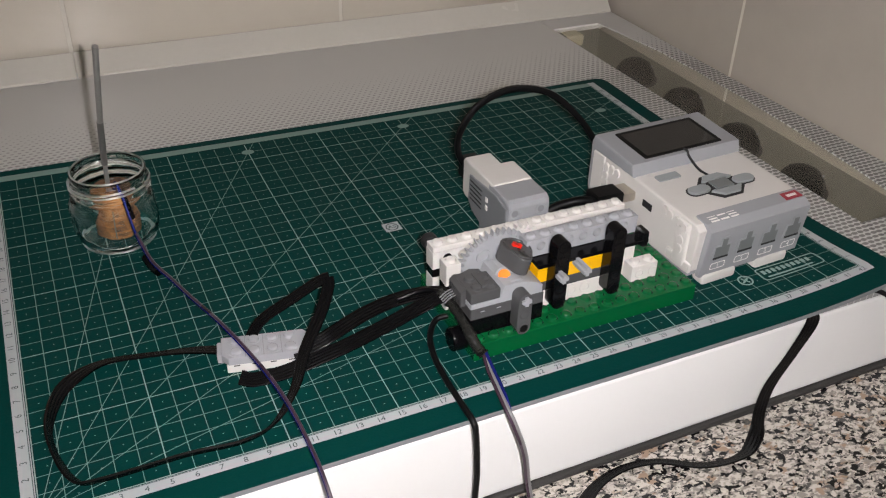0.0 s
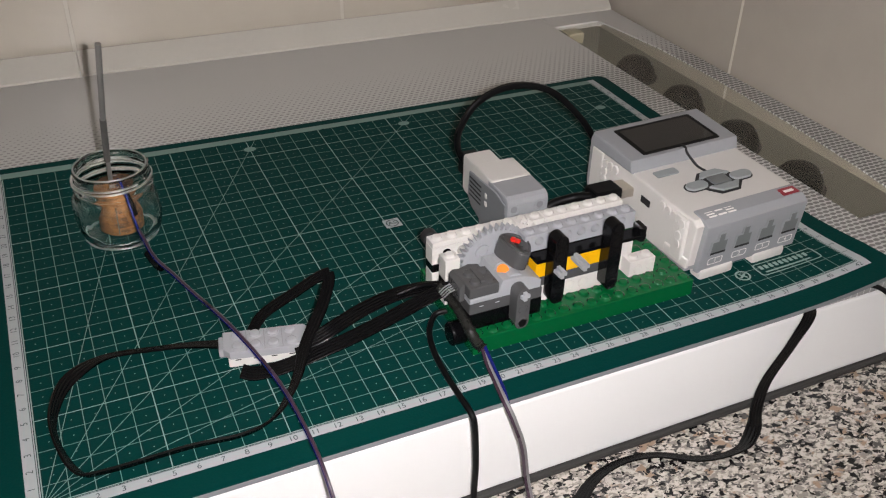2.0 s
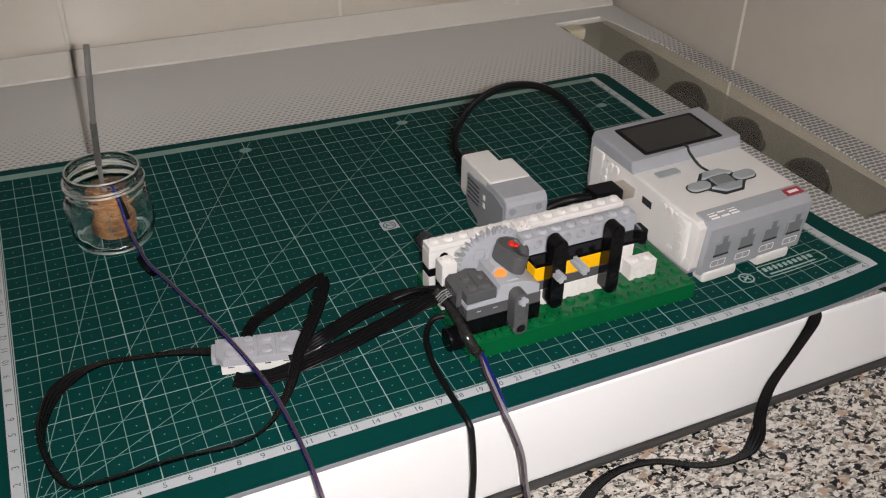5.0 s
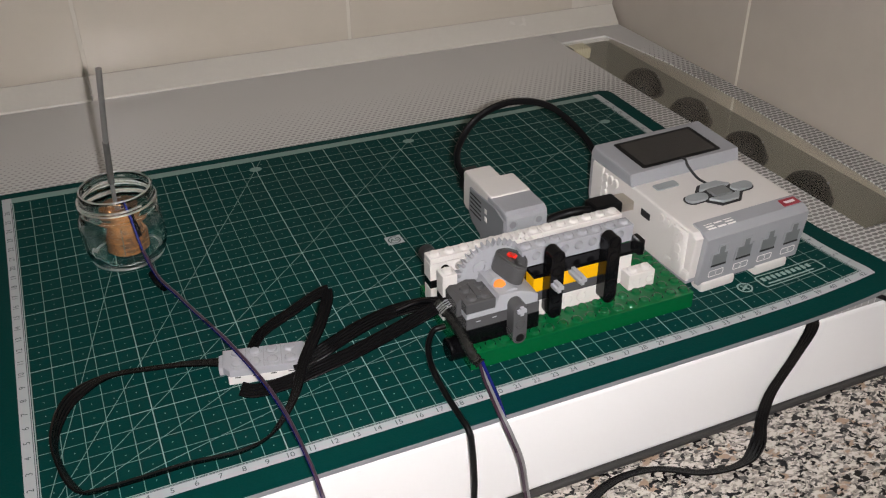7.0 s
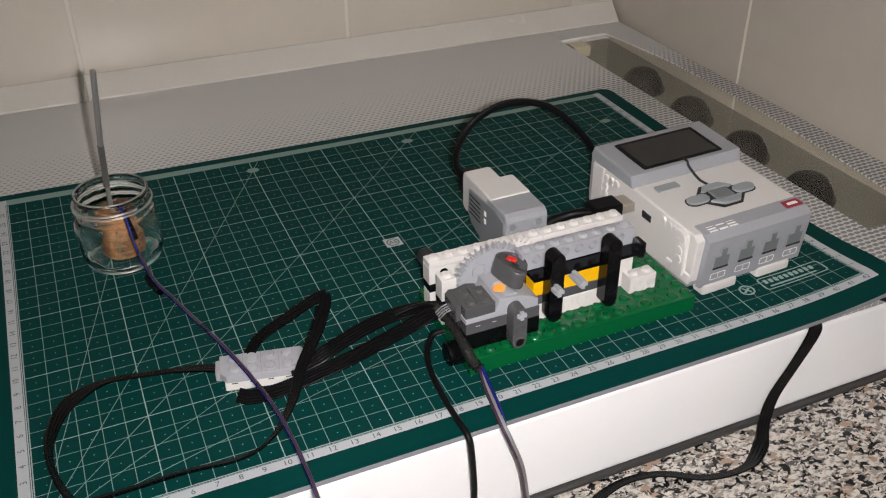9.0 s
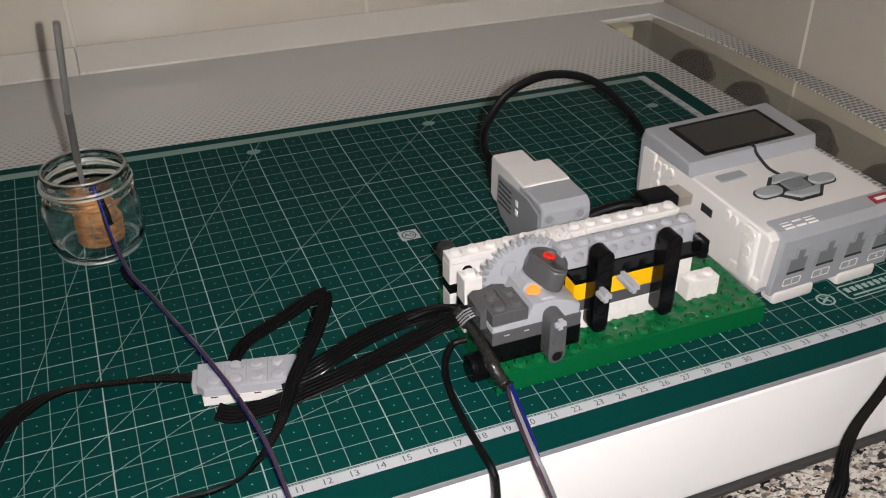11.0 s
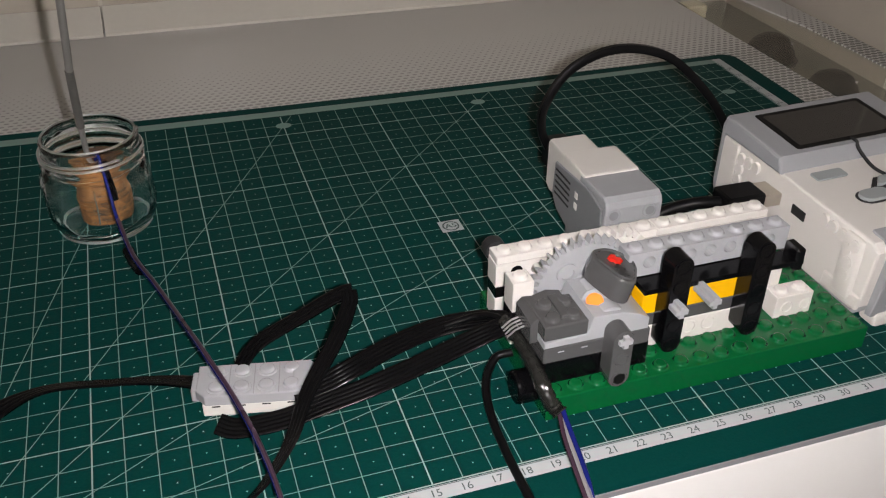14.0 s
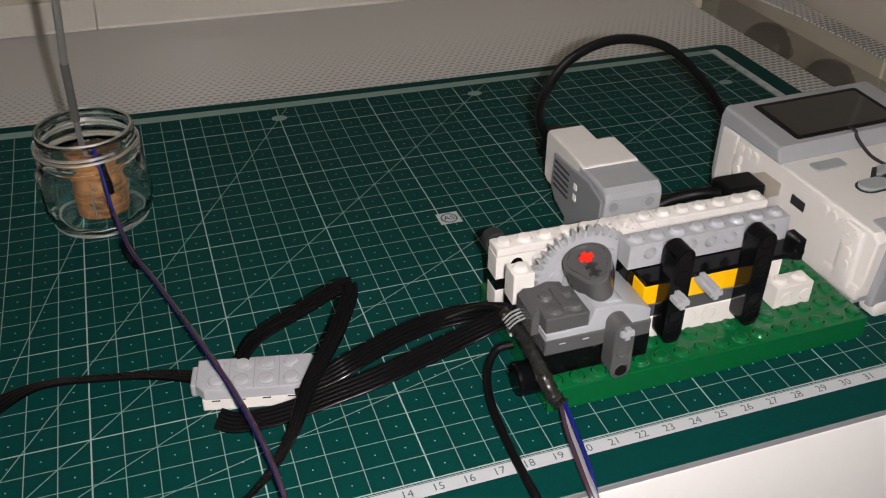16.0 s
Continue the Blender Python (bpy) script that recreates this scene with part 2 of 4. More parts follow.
def prism(bm, outline, axis, a, b, bevel=0.0):
    """Outline in the plane across the axis, extruded from a to b. x: (y, z), y: (x, z), z: (x, y)."""
    def at(p, w):
        return {"x": (w, p[0], p[1]), "y": (p[0], w, p[1]), "z": (p[0], p[1], w)}[axis]
    lo = [bm.verts.new(at(p, a)) for p in outline]
    hi = [bm.verts.new(at(p, b)) for p in outline]
    n = len(outline)
    fs = [bm.faces.new(lo), bm.faces.new(hi)]
    for i in range(n):
        fs.append(bm.faces.new((lo[i], lo[(i + 1) % n], hi[(i + 1) % n], hi[i])))
    bmesh.ops.recalc_face_normals(bm, faces=fs)
    if bevel:
        es = [e for f in fs[:2] for e in f.edges]
        bmesh.ops.bevel(bm, geom=es, offset=bevel, segments=2, affect="EDGES", profile=0.5)
    return bm


def lathe(bm, profile, center, seg=48, uneven=0.0):
    """Turn (radius, height) pairs round the vertical through center."""
    rings = []
    for r, z in profile:
        if r < 1e-6:
            rings.append([bm.verts.new((center[0], center[1], center[2] + z))])
        else:
            ring = []
            for k in range(seg):
                a = 2 * math.pi * k / seg
                q = r * (1 + uneven * (math.sin(3 * a + 2.1 * z) + 0.6 * math.sin(7 * a - 3 * z) + 0.45 * math.sin(16 * a + 6 * z)))
                ring.append(bm.verts.new((center[0] + q * math.cos(a), center[1] + q * math.sin(a), center[2] + z)))
            rings.append(ring)
    for a, b in zip(rings, rings[1:]):
        for k in range(seg):
            q = [a[k % len(a)], a[(k + 1) % len(a)], b[(k + 1) % len(b)], b[k % len(b)]]
            q = list(dict.fromkeys(q))
            if len(q) > 2:
                bm.faces.new(q)
    bmesh.ops.recalc_face_normals(bm, faces=bm.faces[:])
    return bm


def spline(points, per=10):
    """A smooth line through points (Catmull-Rom)."""
    p = [Vector(q) for q in points]
    p = [2 * p[0] - p[1]] + p + [2 * p[-1] - p[-2]]
    out = []
    for i in range(1, len(p) - 2):
        for k in range(per):
            t = k / per
            out.append(0.5 * (2 * p[i] + (p[i + 1] - p[i - 1]) * t + (2 * p[i - 1] - 5 * p[i] + 4 * p[i + 1] - p[i + 2]) * t * t + (3 * p[i] - p[i - 1] - 3 * p[i + 1] + p[i + 2]) * t ** 3))
    out.append(p[-2])
    return out


def sweep(bm, points, section, ups, per=10, wobble=0.0):
    """Sweep a closed section (side, up) along a smooth line; ups: one up direction, or one for each point."""
    line = spline(points, per)
    if not isinstance(ups, list):
        ups = [ups] * len(points)
    ulist = spline(ups, per)
    rings = []
    for i, c in enumerate(line):
        d = (line[min(i + 1, len(line) - 1)] - line[max(i - 1, 0)]).normalized()
        u = ulist[i]
        s = d.cross(u)
        s = s.normalized() if s.length > 1e-6 else Vector((1, 0, 0))
        u = s.cross(d).normalized()
        w = 1.0 + random.uniform(-wobble, wobble)
        rings.append([bm.verts.new(c + (s * a + u * b) * (w + random.uniform(-wobble, wobble) * 0.6)) for a, b in section])
    n = len(section)
    for a, b in zip(rings, rings[1:]):
        for k in range(n):
            bm.faces.new((a[k], a[(k + 1) % n], b[(k + 1) % n], b[k]))
    bm.faces.new(rings[0])
    bm.faces.new(rings[-1])
    bmesh.ops.recalc_face_normals(bm, faces=bm.faces[:])
    return bm


def round_section(r, n=10):
    return [(r * math.cos(2 * math.pi * k / n), r * math.sin(2 * math.pi * k / n)) for k in range(n)]


def ribbon_section(width, thick, wires=4):
    """Flat cable of round wires side by side."""
    pts, r = [], width / wires / 2
    for side in (1, -1):
        for w in range(wires):
            c = -width / 2 + r + 2 * r * w
            for k in range(5):
                a = math.pi * (1 - k / 4)
                if k == 4 and w < wires - 1:
                    continue
                x = c + r * math.cos(a)
                z = max(0.55, math.sin(a)) * thick / 2
                pts.append((side * x, side * z))
    return pts


def part(name, bm, material, parent=None, label="", smooth=21, at=None):
    """Link a bmesh (in centimetres) as one mesh object under a thing or part."""
    bmesh.ops.scale(bm, vec=(CM, CM, CM), verts=bm.verts)
    me = bpy.data.meshes.new(name)
    bm.to_mesh(me)
    bm.free()
    me.materials.append(material)
    if smooth:
        me.shade_smooth()
        me.set_sharp_from_angle(angle=radians(smooth))
    ob = new(name, me)
    if parent is not None:
        ob.parent = parent
        if at is None and parent.type == "EMPTY":
            ob.location = -parent.location
    if at is not None:
        ob.location = [c * CM for c in at]
    if label:
        tagged(ob, label)
    return ob


def twin(ob, parent, at):
    """One more piece on the same mesh, under a parent, at a place in centimetres."""
    o = bpy.data.objects.new(ob.name.split(".")[0], ob.data)
    scene.collection.objects.link(o)
    o.parent = parent
    o.location = [c * CM for c in at]
    return o


def thing(name, label, category, at=(0, 0, 0), rz=0, group=""):
    e = new(name)
    e.empty_display_size = 0.01
    e.matrix_basis = pose(*[c * CM for c in at], 0, 0, rz)
    return tagged(e, label, category, group)


def structure(ob, label):
    return tagged(ob, label, kind="structure")


def quads(name, rects, z, material, parent):
    """Flat printed marks: quadrilaterals of four (x, y) corners."""
    verts, faces = [], []
    for r in rects:
        faces.append(tuple(range(len(verts), len(verts) + len(r))))
        verts += [(x * CM, y * CM, z * CM) for x, y in r]
    me = bpy.data.meshes.new(name)
    me.from_pydata(verts, [], faces)
    me.materials.append(material)
    ob = new(name, me)
    ob.parent = parent
    return ob


def stroke(x0, y0, x1, y1, w):
    d = Vector((x1 - x0, y1 - y0)).normalized() * w / 2
    return [(x0 + d.y, y0 - d.x), (x1 + d.y, y1 - d.x), (x1 - d.y, y1 + d.x), (x0 - d.y, y0 + d.x)]


def lettering(name, items, material, parent, z, extrude=0.0):
    """Texts (string, x, y, size, degrees) joined into one flat mesh lying at height z."""
    bm = bm_new()
    for text, x, y, size, turn in items:
        cu = bpy.data.curves.new("lettering", "FONT")
        cu.body, cu.size, cu.align_x, cu.align_y, cu.resolution_u = text, size * CM, "CENTER", "CENTER", 3
        ob = bpy.data.objects.new("lettering", cu)
        me = bpy.data.meshes.new_from_object(ob)
        me.transform(pose(x * CM, y * CM, z * CM, 0, 0, turn))
        bm.from_mesh(me)
        bpy.data.objects.remove(ob)
        bpy.data.meshes.remove(me)
    me = bpy.data.meshes.new(name)
    bm.to_mesh(me)
    bm.free()
    me.materials.append(material)
    ob = new(name, me)
    ob.parent = parent
    return ob


def rounded(x0, x1, y0, y1, r, n=5):
    pts = []
    for cx, cy, a0 in ((x1 - r, y0 + r, -90), (x1 - r, y1 - r, 0), (x0 + r, y1 - r, 90), (x0 + r, y0 + r, 180)):
        for k in range(n + 1):
            a = radians(a0 + 90 * k / n)
            pts.append((cx + r * math.cos(a), cy + r * math.sin(a)))
    return pts


def ring_quads(cx, cy, r, w, n=24):
    out = []
    for k in range(n):
        a, b = 2 * math.pi * k / n, 2 * math.pi * (k + 1) / n
        out.append([(cx + q * math.cos(t), cy + q * math.sin(t)) for q, t in ((r, a), (r + w, a), (r + w, b), (r, b))])
    return out


# ---------------------------------------------------------------- room and hob
def askew(bm):
    """Lean the right-hand side, which runs slightly askew to the mat."""
    for v in bm.verts:
        if v.co.x > 40:
            v.co.x -= 0.0246 * v.co.y
    return bm


def build_room():
    floor = structure(part("floor", box(bm_new(), -260, 60, -320, 70, -97, -95), M_PLASTER), "plain kitchen floor below the worktop")
    top = structure(part("worktop", box(bm_new(), -160, 56.0, -14, 56, -9.4, -6.6, 0.2), M_GRANITE), "speckled grey and black granite worktop")
    part("cabinet_base", box(bm_new(), -160, 56.0, -12, 56, -95, -9.4), M_PLASTER, top)
    back = structure(part("wall_north", box(bm_new(), -280, 58, 46.3, 50, -95, 160), M_GROUT), "cream tiled wall with pale grout")
    right = structure(part("wall_east", askew(box(bm_new(), 54.9, 60, -320, 52, -95, 160)), M_GROUT), "beige tiled wall with pale grout")
    structure(part("wall_west", box(bm_new(), -264, -260, -320, 70, -95, 160), M_PLASTER), "plain plaster wall")
    structure(part("wall_south", box(bm_new(), -264, 60, -324, -320, -95, 160), M_PLASTER), "plain plaster wall")
    structure(part("ceiling", box(bm_new(), -264, 60, -324, 70, 160, 164), M_PLASTER), "plain white ceiling")
    back.matrix_basis = WALL_TURN
    # glazed tiles, pillowed edges
    w, g = 21.65, 0.3
    for i in range(-5, 3):
        for j in range(-1, 2):
            x0, z0 = 28.56 + i * w, -6.0 + j * 30.0
            if x0 > 50:
                continue
            x1 = min(x0 + w - g, 54.6)
            part("tile", box(bm_new(), x0, x1, 46.26, 46.6, z0, z0 + 29.8, 0.03, 2), M_TILE, back)
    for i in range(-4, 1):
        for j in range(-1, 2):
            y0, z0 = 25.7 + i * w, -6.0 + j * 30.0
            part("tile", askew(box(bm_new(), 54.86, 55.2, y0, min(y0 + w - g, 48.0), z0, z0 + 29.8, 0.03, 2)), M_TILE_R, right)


def build_hob():
    hob = thing("gas_hob", "white enamel hob under a closed glass lid with printed dots", "hob")
    part("body", askew(box(bm_new(), -30, 46.9, -1.35, 44.7, -6.25, -0.95, 0.18, 2)), M_ENAMEL, hob, "white enamel front and sides")
    side = bm_new()
    box(side, 46.7, 54.5, -1.345, 3.6, -6.25, -0.95, 0.1)
    box(side, 46.9, 54.5, 3.6, 44.6, -6.25, -2.6)
    part("side_body", askew(side), M_ENAMEL, hob)
    part("control_panel", askew(box(bm_new(), 46.9, 54.5, 3.6, 44.5, -2.6, -2.55)), M_WELL, hob, "olive steel control panel")
    part("gasket", askew(box(bm_new(), -30, 54.5, -1.6, 44.7, -6.6, -6.25, 0.08)), M_GASKET, hob, "dark rubber seal")
    lid = bm_new()
    box(lid, -30, 47.05, -1.3, 44.7, -0.93, -0.30, 0.06)
    box(lid, 47.05, 54.5, 39.6, 44.7, -0.93, -0.302)
    box(lid, 47.05, 54.5, -1.3, 4.2, -0.93, -0.302)
    part("lid", askew(lid), M_FRIT, hob, "dotted grey glass lid")
    edge = [(51.4, 4.2), (54.5, 4.2), (54.5, 39.6), (51.7, 39.6), (52.75, 31.9), (52.95, 27.1), (52.9, 21.3), (52.5, 14.5), (52.1, 9.8)]
    part("lid_edge", askew(prism(bm_new(), edge, "z", -0.40, -0.304)), M_FRIT, hob, "dotted grey glass edge")
    pane = part("window", askew(box(bm_new(), 47.0, 54.4, 4.1, 39.7, -0.58, -0.41)), M_SMOKE, hob, "smoky clear glass strip over the control knobs")
    pane.visible_shadow = False
    part("hinge_clip", askew(box(bm_new(), 47.6, 49.2, 37.9, 39.3, -1.6, -0.62, 0.1)), M_CLIP, hob, "beige hinge clip")
    part("hinge_pin", askew(box(bm_new(), 47.2, 47.6, 38.1, 39.2, -1.5, -0.64, 0.05)), M_EVD, hob)


WALL_TURN = Matrix.Translation((0.265, 0.4296, 0)) @ pose(0, 0, 0, 0, 0, -2.22) @ Matrix.Translation((-0.27, -0.447, 0))


def build_seal():
    seal = thing("sealing_strip", "white glossy plastic sealing strip along the tiled wall", "trim")
    tagged(seal, kind="structure")
    out = [(44.35, -0.28), (44.6, -0.28), (46.0, 0.75), (46.0, 1.25), (45.8, 1.3), (44.35, -0.1)]
    part("profile", prism(bm_new(), out, "x", 6.85, 53.9), M_STRIP, seal)
    part("profile", prism(bm_new(), [(y - 0.16, z + 0.03) for y, z in out], "x", -30, 6.75), M_STRIP, seal, "second length of strip, set a little proud")
    seal.matrix_basis = WALL_TURN


# ---------------------------------------------------------------- cutting mat
def curl(x, y):
    """Height to which two opposite corners of the mat curl up, in centimetres."""
    near = max(0.0, (x - 32) / 10 - max(y, 0) / 10)
    far = max(0.0, (y - 17) / 10 - max(x, 0) / 40)
    return 0.5 * near ** 3 + 0.5 * far ** 2


def curl_mat(mat):
    """Cut the mat and its print across the curled corners and lift them."""
    for ob in mat.children_recursive:
        xs, ys = [v.co.x for v in ob.data.vertices], [v.co.y for v in ob.data.vertices]
        lifted = 0.012 if ob.name.split(".")[0] not in ("core", "sheet") else 0.0
        if curl(max(xs) / CM, min(ys) / CM) + curl(min(xs) / CM, max(ys) / CM) < 1e-5:
            continue
        bm = bmesh.new()
        bm.from_mesh(ob.data)
        if ob.name.split(".")[0] not in ("ruler_number", "grid_dots"):
            cuts = [((0.32 + 0.0075 * k, 0, 0), (1, 0, 0)) for k in range(16)] + [((0, 0.17 + 0.0075 * k, 0), (0, 1, 0)) for k in range(15)]
            cuts += [((0.05 * k, 0, 0), (1, 0, 0)) for k in range(1, 7)] + [((0, 0.0125 * k, 0), (0, 1, 0)) for k in range(1, 8)]
            for co, no in cuts:
                axis = 0 if no[0] else 1
                lo, hi = (min(xs), max(xs)) if axis == 0 else (min(ys), max(ys))
                if lo + 1e-5 < co[axis] < hi - 1e-5:
                    bmesh.ops.bisect_plane(bm, geom=bm.verts[:] + bm.edges[:] + bm.faces[:], plane_co=co, plane_no=no)
        for v in bm.verts:
            h = curl(v.co.x / CM, v.co.y / CM)
            v.co.z += (h + (lifted if h > 0.0005 else 0.0)) * CM
        bm.to_mesh(ob.data)
        bm.free()


def build_mat():
    mat = thing("cutting_mat", "dark green self-healing cutting mat with printed centimetre grid", "cutting mat")
    x0, x1, y0, y1 = -1.75, 43.8, -1.93, 28.27
    part("core", prism(bm_new(), rounded(x0, x1, y0, y1, 0.8), "z", -0.29, -0.035, 0.03), M_MAT_EDGE, mat, "grey core edge")
    part("sheet", prism(bm_new(), rounded(x0 + 0.03, x1 - 0.03, y0 + 0.03, y1 - 0.03, 0.8), "z", -0.035, 0.0), M_MAT, mat)
    gx, gy = 42, 27
    ymax, xmax = 27.0, 42.0
    fine, bold = [], []
    for i in range(gx + 1):
        (bold if i % 5 == 0 else fine).append(stroke(i, 0, i, ymax, 0.05 if i % 5 == 0 else 0.034))
    for j in range(gy):
        (bold if j % 5 == 0 else fine).append(stroke(0, j, xmax, j, 0.05 if j % 5 == 0 else 0.034))
    for deg in (15, 30, 45, 60, 75):
        a = radians(deg)
        length = min(42.0 / math.cos(a), 27.0 / math.sin(a))
        fine.append(stroke(0, 0, length * math.cos(a), length * math.sin(a), 0.036))
    dots = []
    for i in range(gx):
        for j in range(gy):
            cx, cy, r = i + 0.5, j + 0.5, 0.036
            dots.append([(cx - r, cy), (cx, cy - r), (cx + r, cy), (cx, cy + r)])
    for q in fine:
        quads("grid_line", [q], 0.006, M_PRINT_DIM, mat)
    for q in bold:
        quads("bold_grid_line", [q], 0.008, M_PRINT, mat)
    tagged(quads("grid_dots", dots, 0.006, M_PRINT_DIM, mat), kind="stuff")
    bands = [[(-0.62, -0.62), (42.62, -0.62), (42.62, -0.06), (-0.62, -0.06)], [(-0.62, -0.06), (-0.06, -0.06), (-0.06, 27.63), (-0.62, 27.63)],
             [(42.06, -0.06), (42.62, -0.06), (42.62, 27.63), (42.06, 27.63)], [(-0.06, 27.06), (42.06, 27.06), (42.06, 27.63), (-0.06, 27.63)]]
    for q in bands[:3]:
        quads("ruler_band", [q], 0.006, M_RULER, mat)
    quads("ruler_band", bands[3:], 0.006, M_PRINT_DIM, mat)
    ticks = [stroke(-0.1, -0.1, 42.1, -0.1, 0.035), stroke(-0.12, -0.1, -0.12, 27.1, 0.035), stroke(42.12, -0.1, 42.12, 27.1, 0.035)]
    for q in ticks:
        quads("ruler_line", [q], 0.012, M_INK, mat)
    for n in range(1, 43):
        lettering("ruler_number", [(str(n), n, -0.37, 0.42, 0)], M_INK, mat, 0.012)
    for n in range(1, 27):
        lettering("ruler_number", [(str(n), -0.37, n, 0.42, 90)], M_INK, mat, 0.012)
        lettering("ruler_number", [(str(n), 42.36, n, 0.42, 90)], M_INK, mat, 0.012)
    # paper size mark and angle marks
    quads("paper_mark", [[(19.85, 13.65), (20.85, 13.65), (20.85, 14.55), (19.85, 14.55)]], 0.010, M_RULER, mat)
    quads("paper_mark_ring", ring_quads(20.35, 14.1, 0.31, 0.075), 0.014, M_INK, mat)
    lettering("paper_mark_text", [("A5", 20.35, 14.1, 0.46, 0), ("A5", 20.37, 14.1, 0.46, 0)], M_INK, mat, 0.014)
    for cx, cy in ((15.0, 25.98), (25.98, 25.98), (40.4, 23.1)):
        quads("angle_mark", [[(cx + 0.42 * math.cos(radians(30 * k)), cy + 0.30 * math.sin(radians(30 * k))) for k in range(12)]], 0.010, M_PRINT_DIM, mat)
    # maker's emblem and frame as plain shapes
    quads("emblem", ring_quads(35.9, 1.75, 0.34, 0.1) + [stroke(35.65, 1.6, 36.15, 1.9, 0.12), stroke(35.75, 1.95, 36.05, 1.55, 0.1)], 0.010, M_PRINT, mat)
    out, inn = rounded(36.9, 41.1, 1.25, 2.35, 0.25), rounded(36.97, 41.03, 1.32, 2.28, 0.2)
    frame_q = [[out[k], out[(k + 1) % len(out)], inn[(k + 1) % len(out)], inn[k]] for k in range(len(out))]
    bars = [stroke(37.2 + 0.34 * k, 1.95, 37.42 + 0.34 * k, 1.95, 0.34) for k in range(10)] + [stroke(37.3, 1.52, 40.4, 1.52, 0.12)]
    quads("emblem_frame", frame_q + bars, 0.010, M_PRINT, mat)
    curl_mat(mat)


# ---------------------------------------------------------------- the toy-brick switching machine
# rounded top edge, straight wall, soft foot
STUD_PROFILE = [(0, 0.17), (0.155, 0.17), (0.19, 0.163), (0.218, 0.145), (0.236, 0.118), (0.242, 0.085), (0.246, 0.055), (0.262, 0.025), (0.29, 0.006), (0.32, 0.0)]
AX, AZ = 22.15, 2.65          # axis of the big gear, along y
MX, MY = 19.45, 1.5          # front corner of the green base


def stud_mesh(parent, material, at, cache={}):
    if material.name not in cache:
        bm = lathe(bm_new(), STUD_PROFILE, (0, 0, 0), 24)
        cache[material.name] = part("stud", bm, material, parent, at=at, smooth=62)
        return cache[material.name]
    return twin(cache[material.name], parent, at)


def brick(parent, x0, y0, z0, nx, ny, h, material, name="brick", label="", studs=True, holes=0):
    """One toy brick or plate of nx by ny studs with its studs, side holes along x as dark-rimmed sockets."""
    b = part(name, box(bm_new(), x0 + 0.01, x0 + 0.8 * nx - 0.01, y0 + 0.01, y0 + 0.8 * ny - 0.01, z0 + 0.01, z0 + h - 0.003, 0.025), material, parent, label)
    if studs:
        for i in range(nx):
            for j in range(ny):
                stud_mesh(b, material, (x0 + 0.4 + 0.8 * i, y0 + 0.4 + 0.8 * j, z0 + h))
    return b


def liftarm(length, thick=0.76, width=0.74):
    """Outline of a straight round-ended beam, standing, centred on its middle hole."""
    n, r = 11, width / 2
    half = 0.4 * (length - 1)
    pts = [(r * math.cos(math.pi * k / n), half + r * math.sin(math.pi * k / n)) for k in range(n + 1)]
    pts += [(r * math.cos(math.pi + math.pi * k / n), -half + r * math.sin(math.pi + math.pi * k / n)) for k in range(n + 1)]
    return pts


def cross_section(r=0.235, w=0.09):
    return [(w, r), (w, w), (r, w), (r, -w), (w, -w), (w, -r), (-w, -r), (-w, -w), (-r, -w), (-r, w), (-w, w), (-w, r)]


def socket(parent, x, y, z, r, material, depth=0.06):
    """Recessed round hole with a raised rim on a face turned to -y."""
    rim = bm_new()
    n = 20
    vs = []
    for rr, yy in ((r + 0.06, 0), (r + 0.04, -0.035), (r, -0.035), (r - 0.015, -0.006), (0.001, -0.006)):
        vs.append([rim.verts.new((x + rr * math.cos(2 * math.pi * k / n), y + yy, z + rr * math.sin(2 * math.pi * k / n))) for k in range(n)])
    for a, b in zip(vs, vs[1:]):
        for k in range(n):
            rim.faces.new((a[k], a[(k + 1) % n], b[(k + 1) % n], b[k]))
    return part("pin_hole", rim, material, parent)


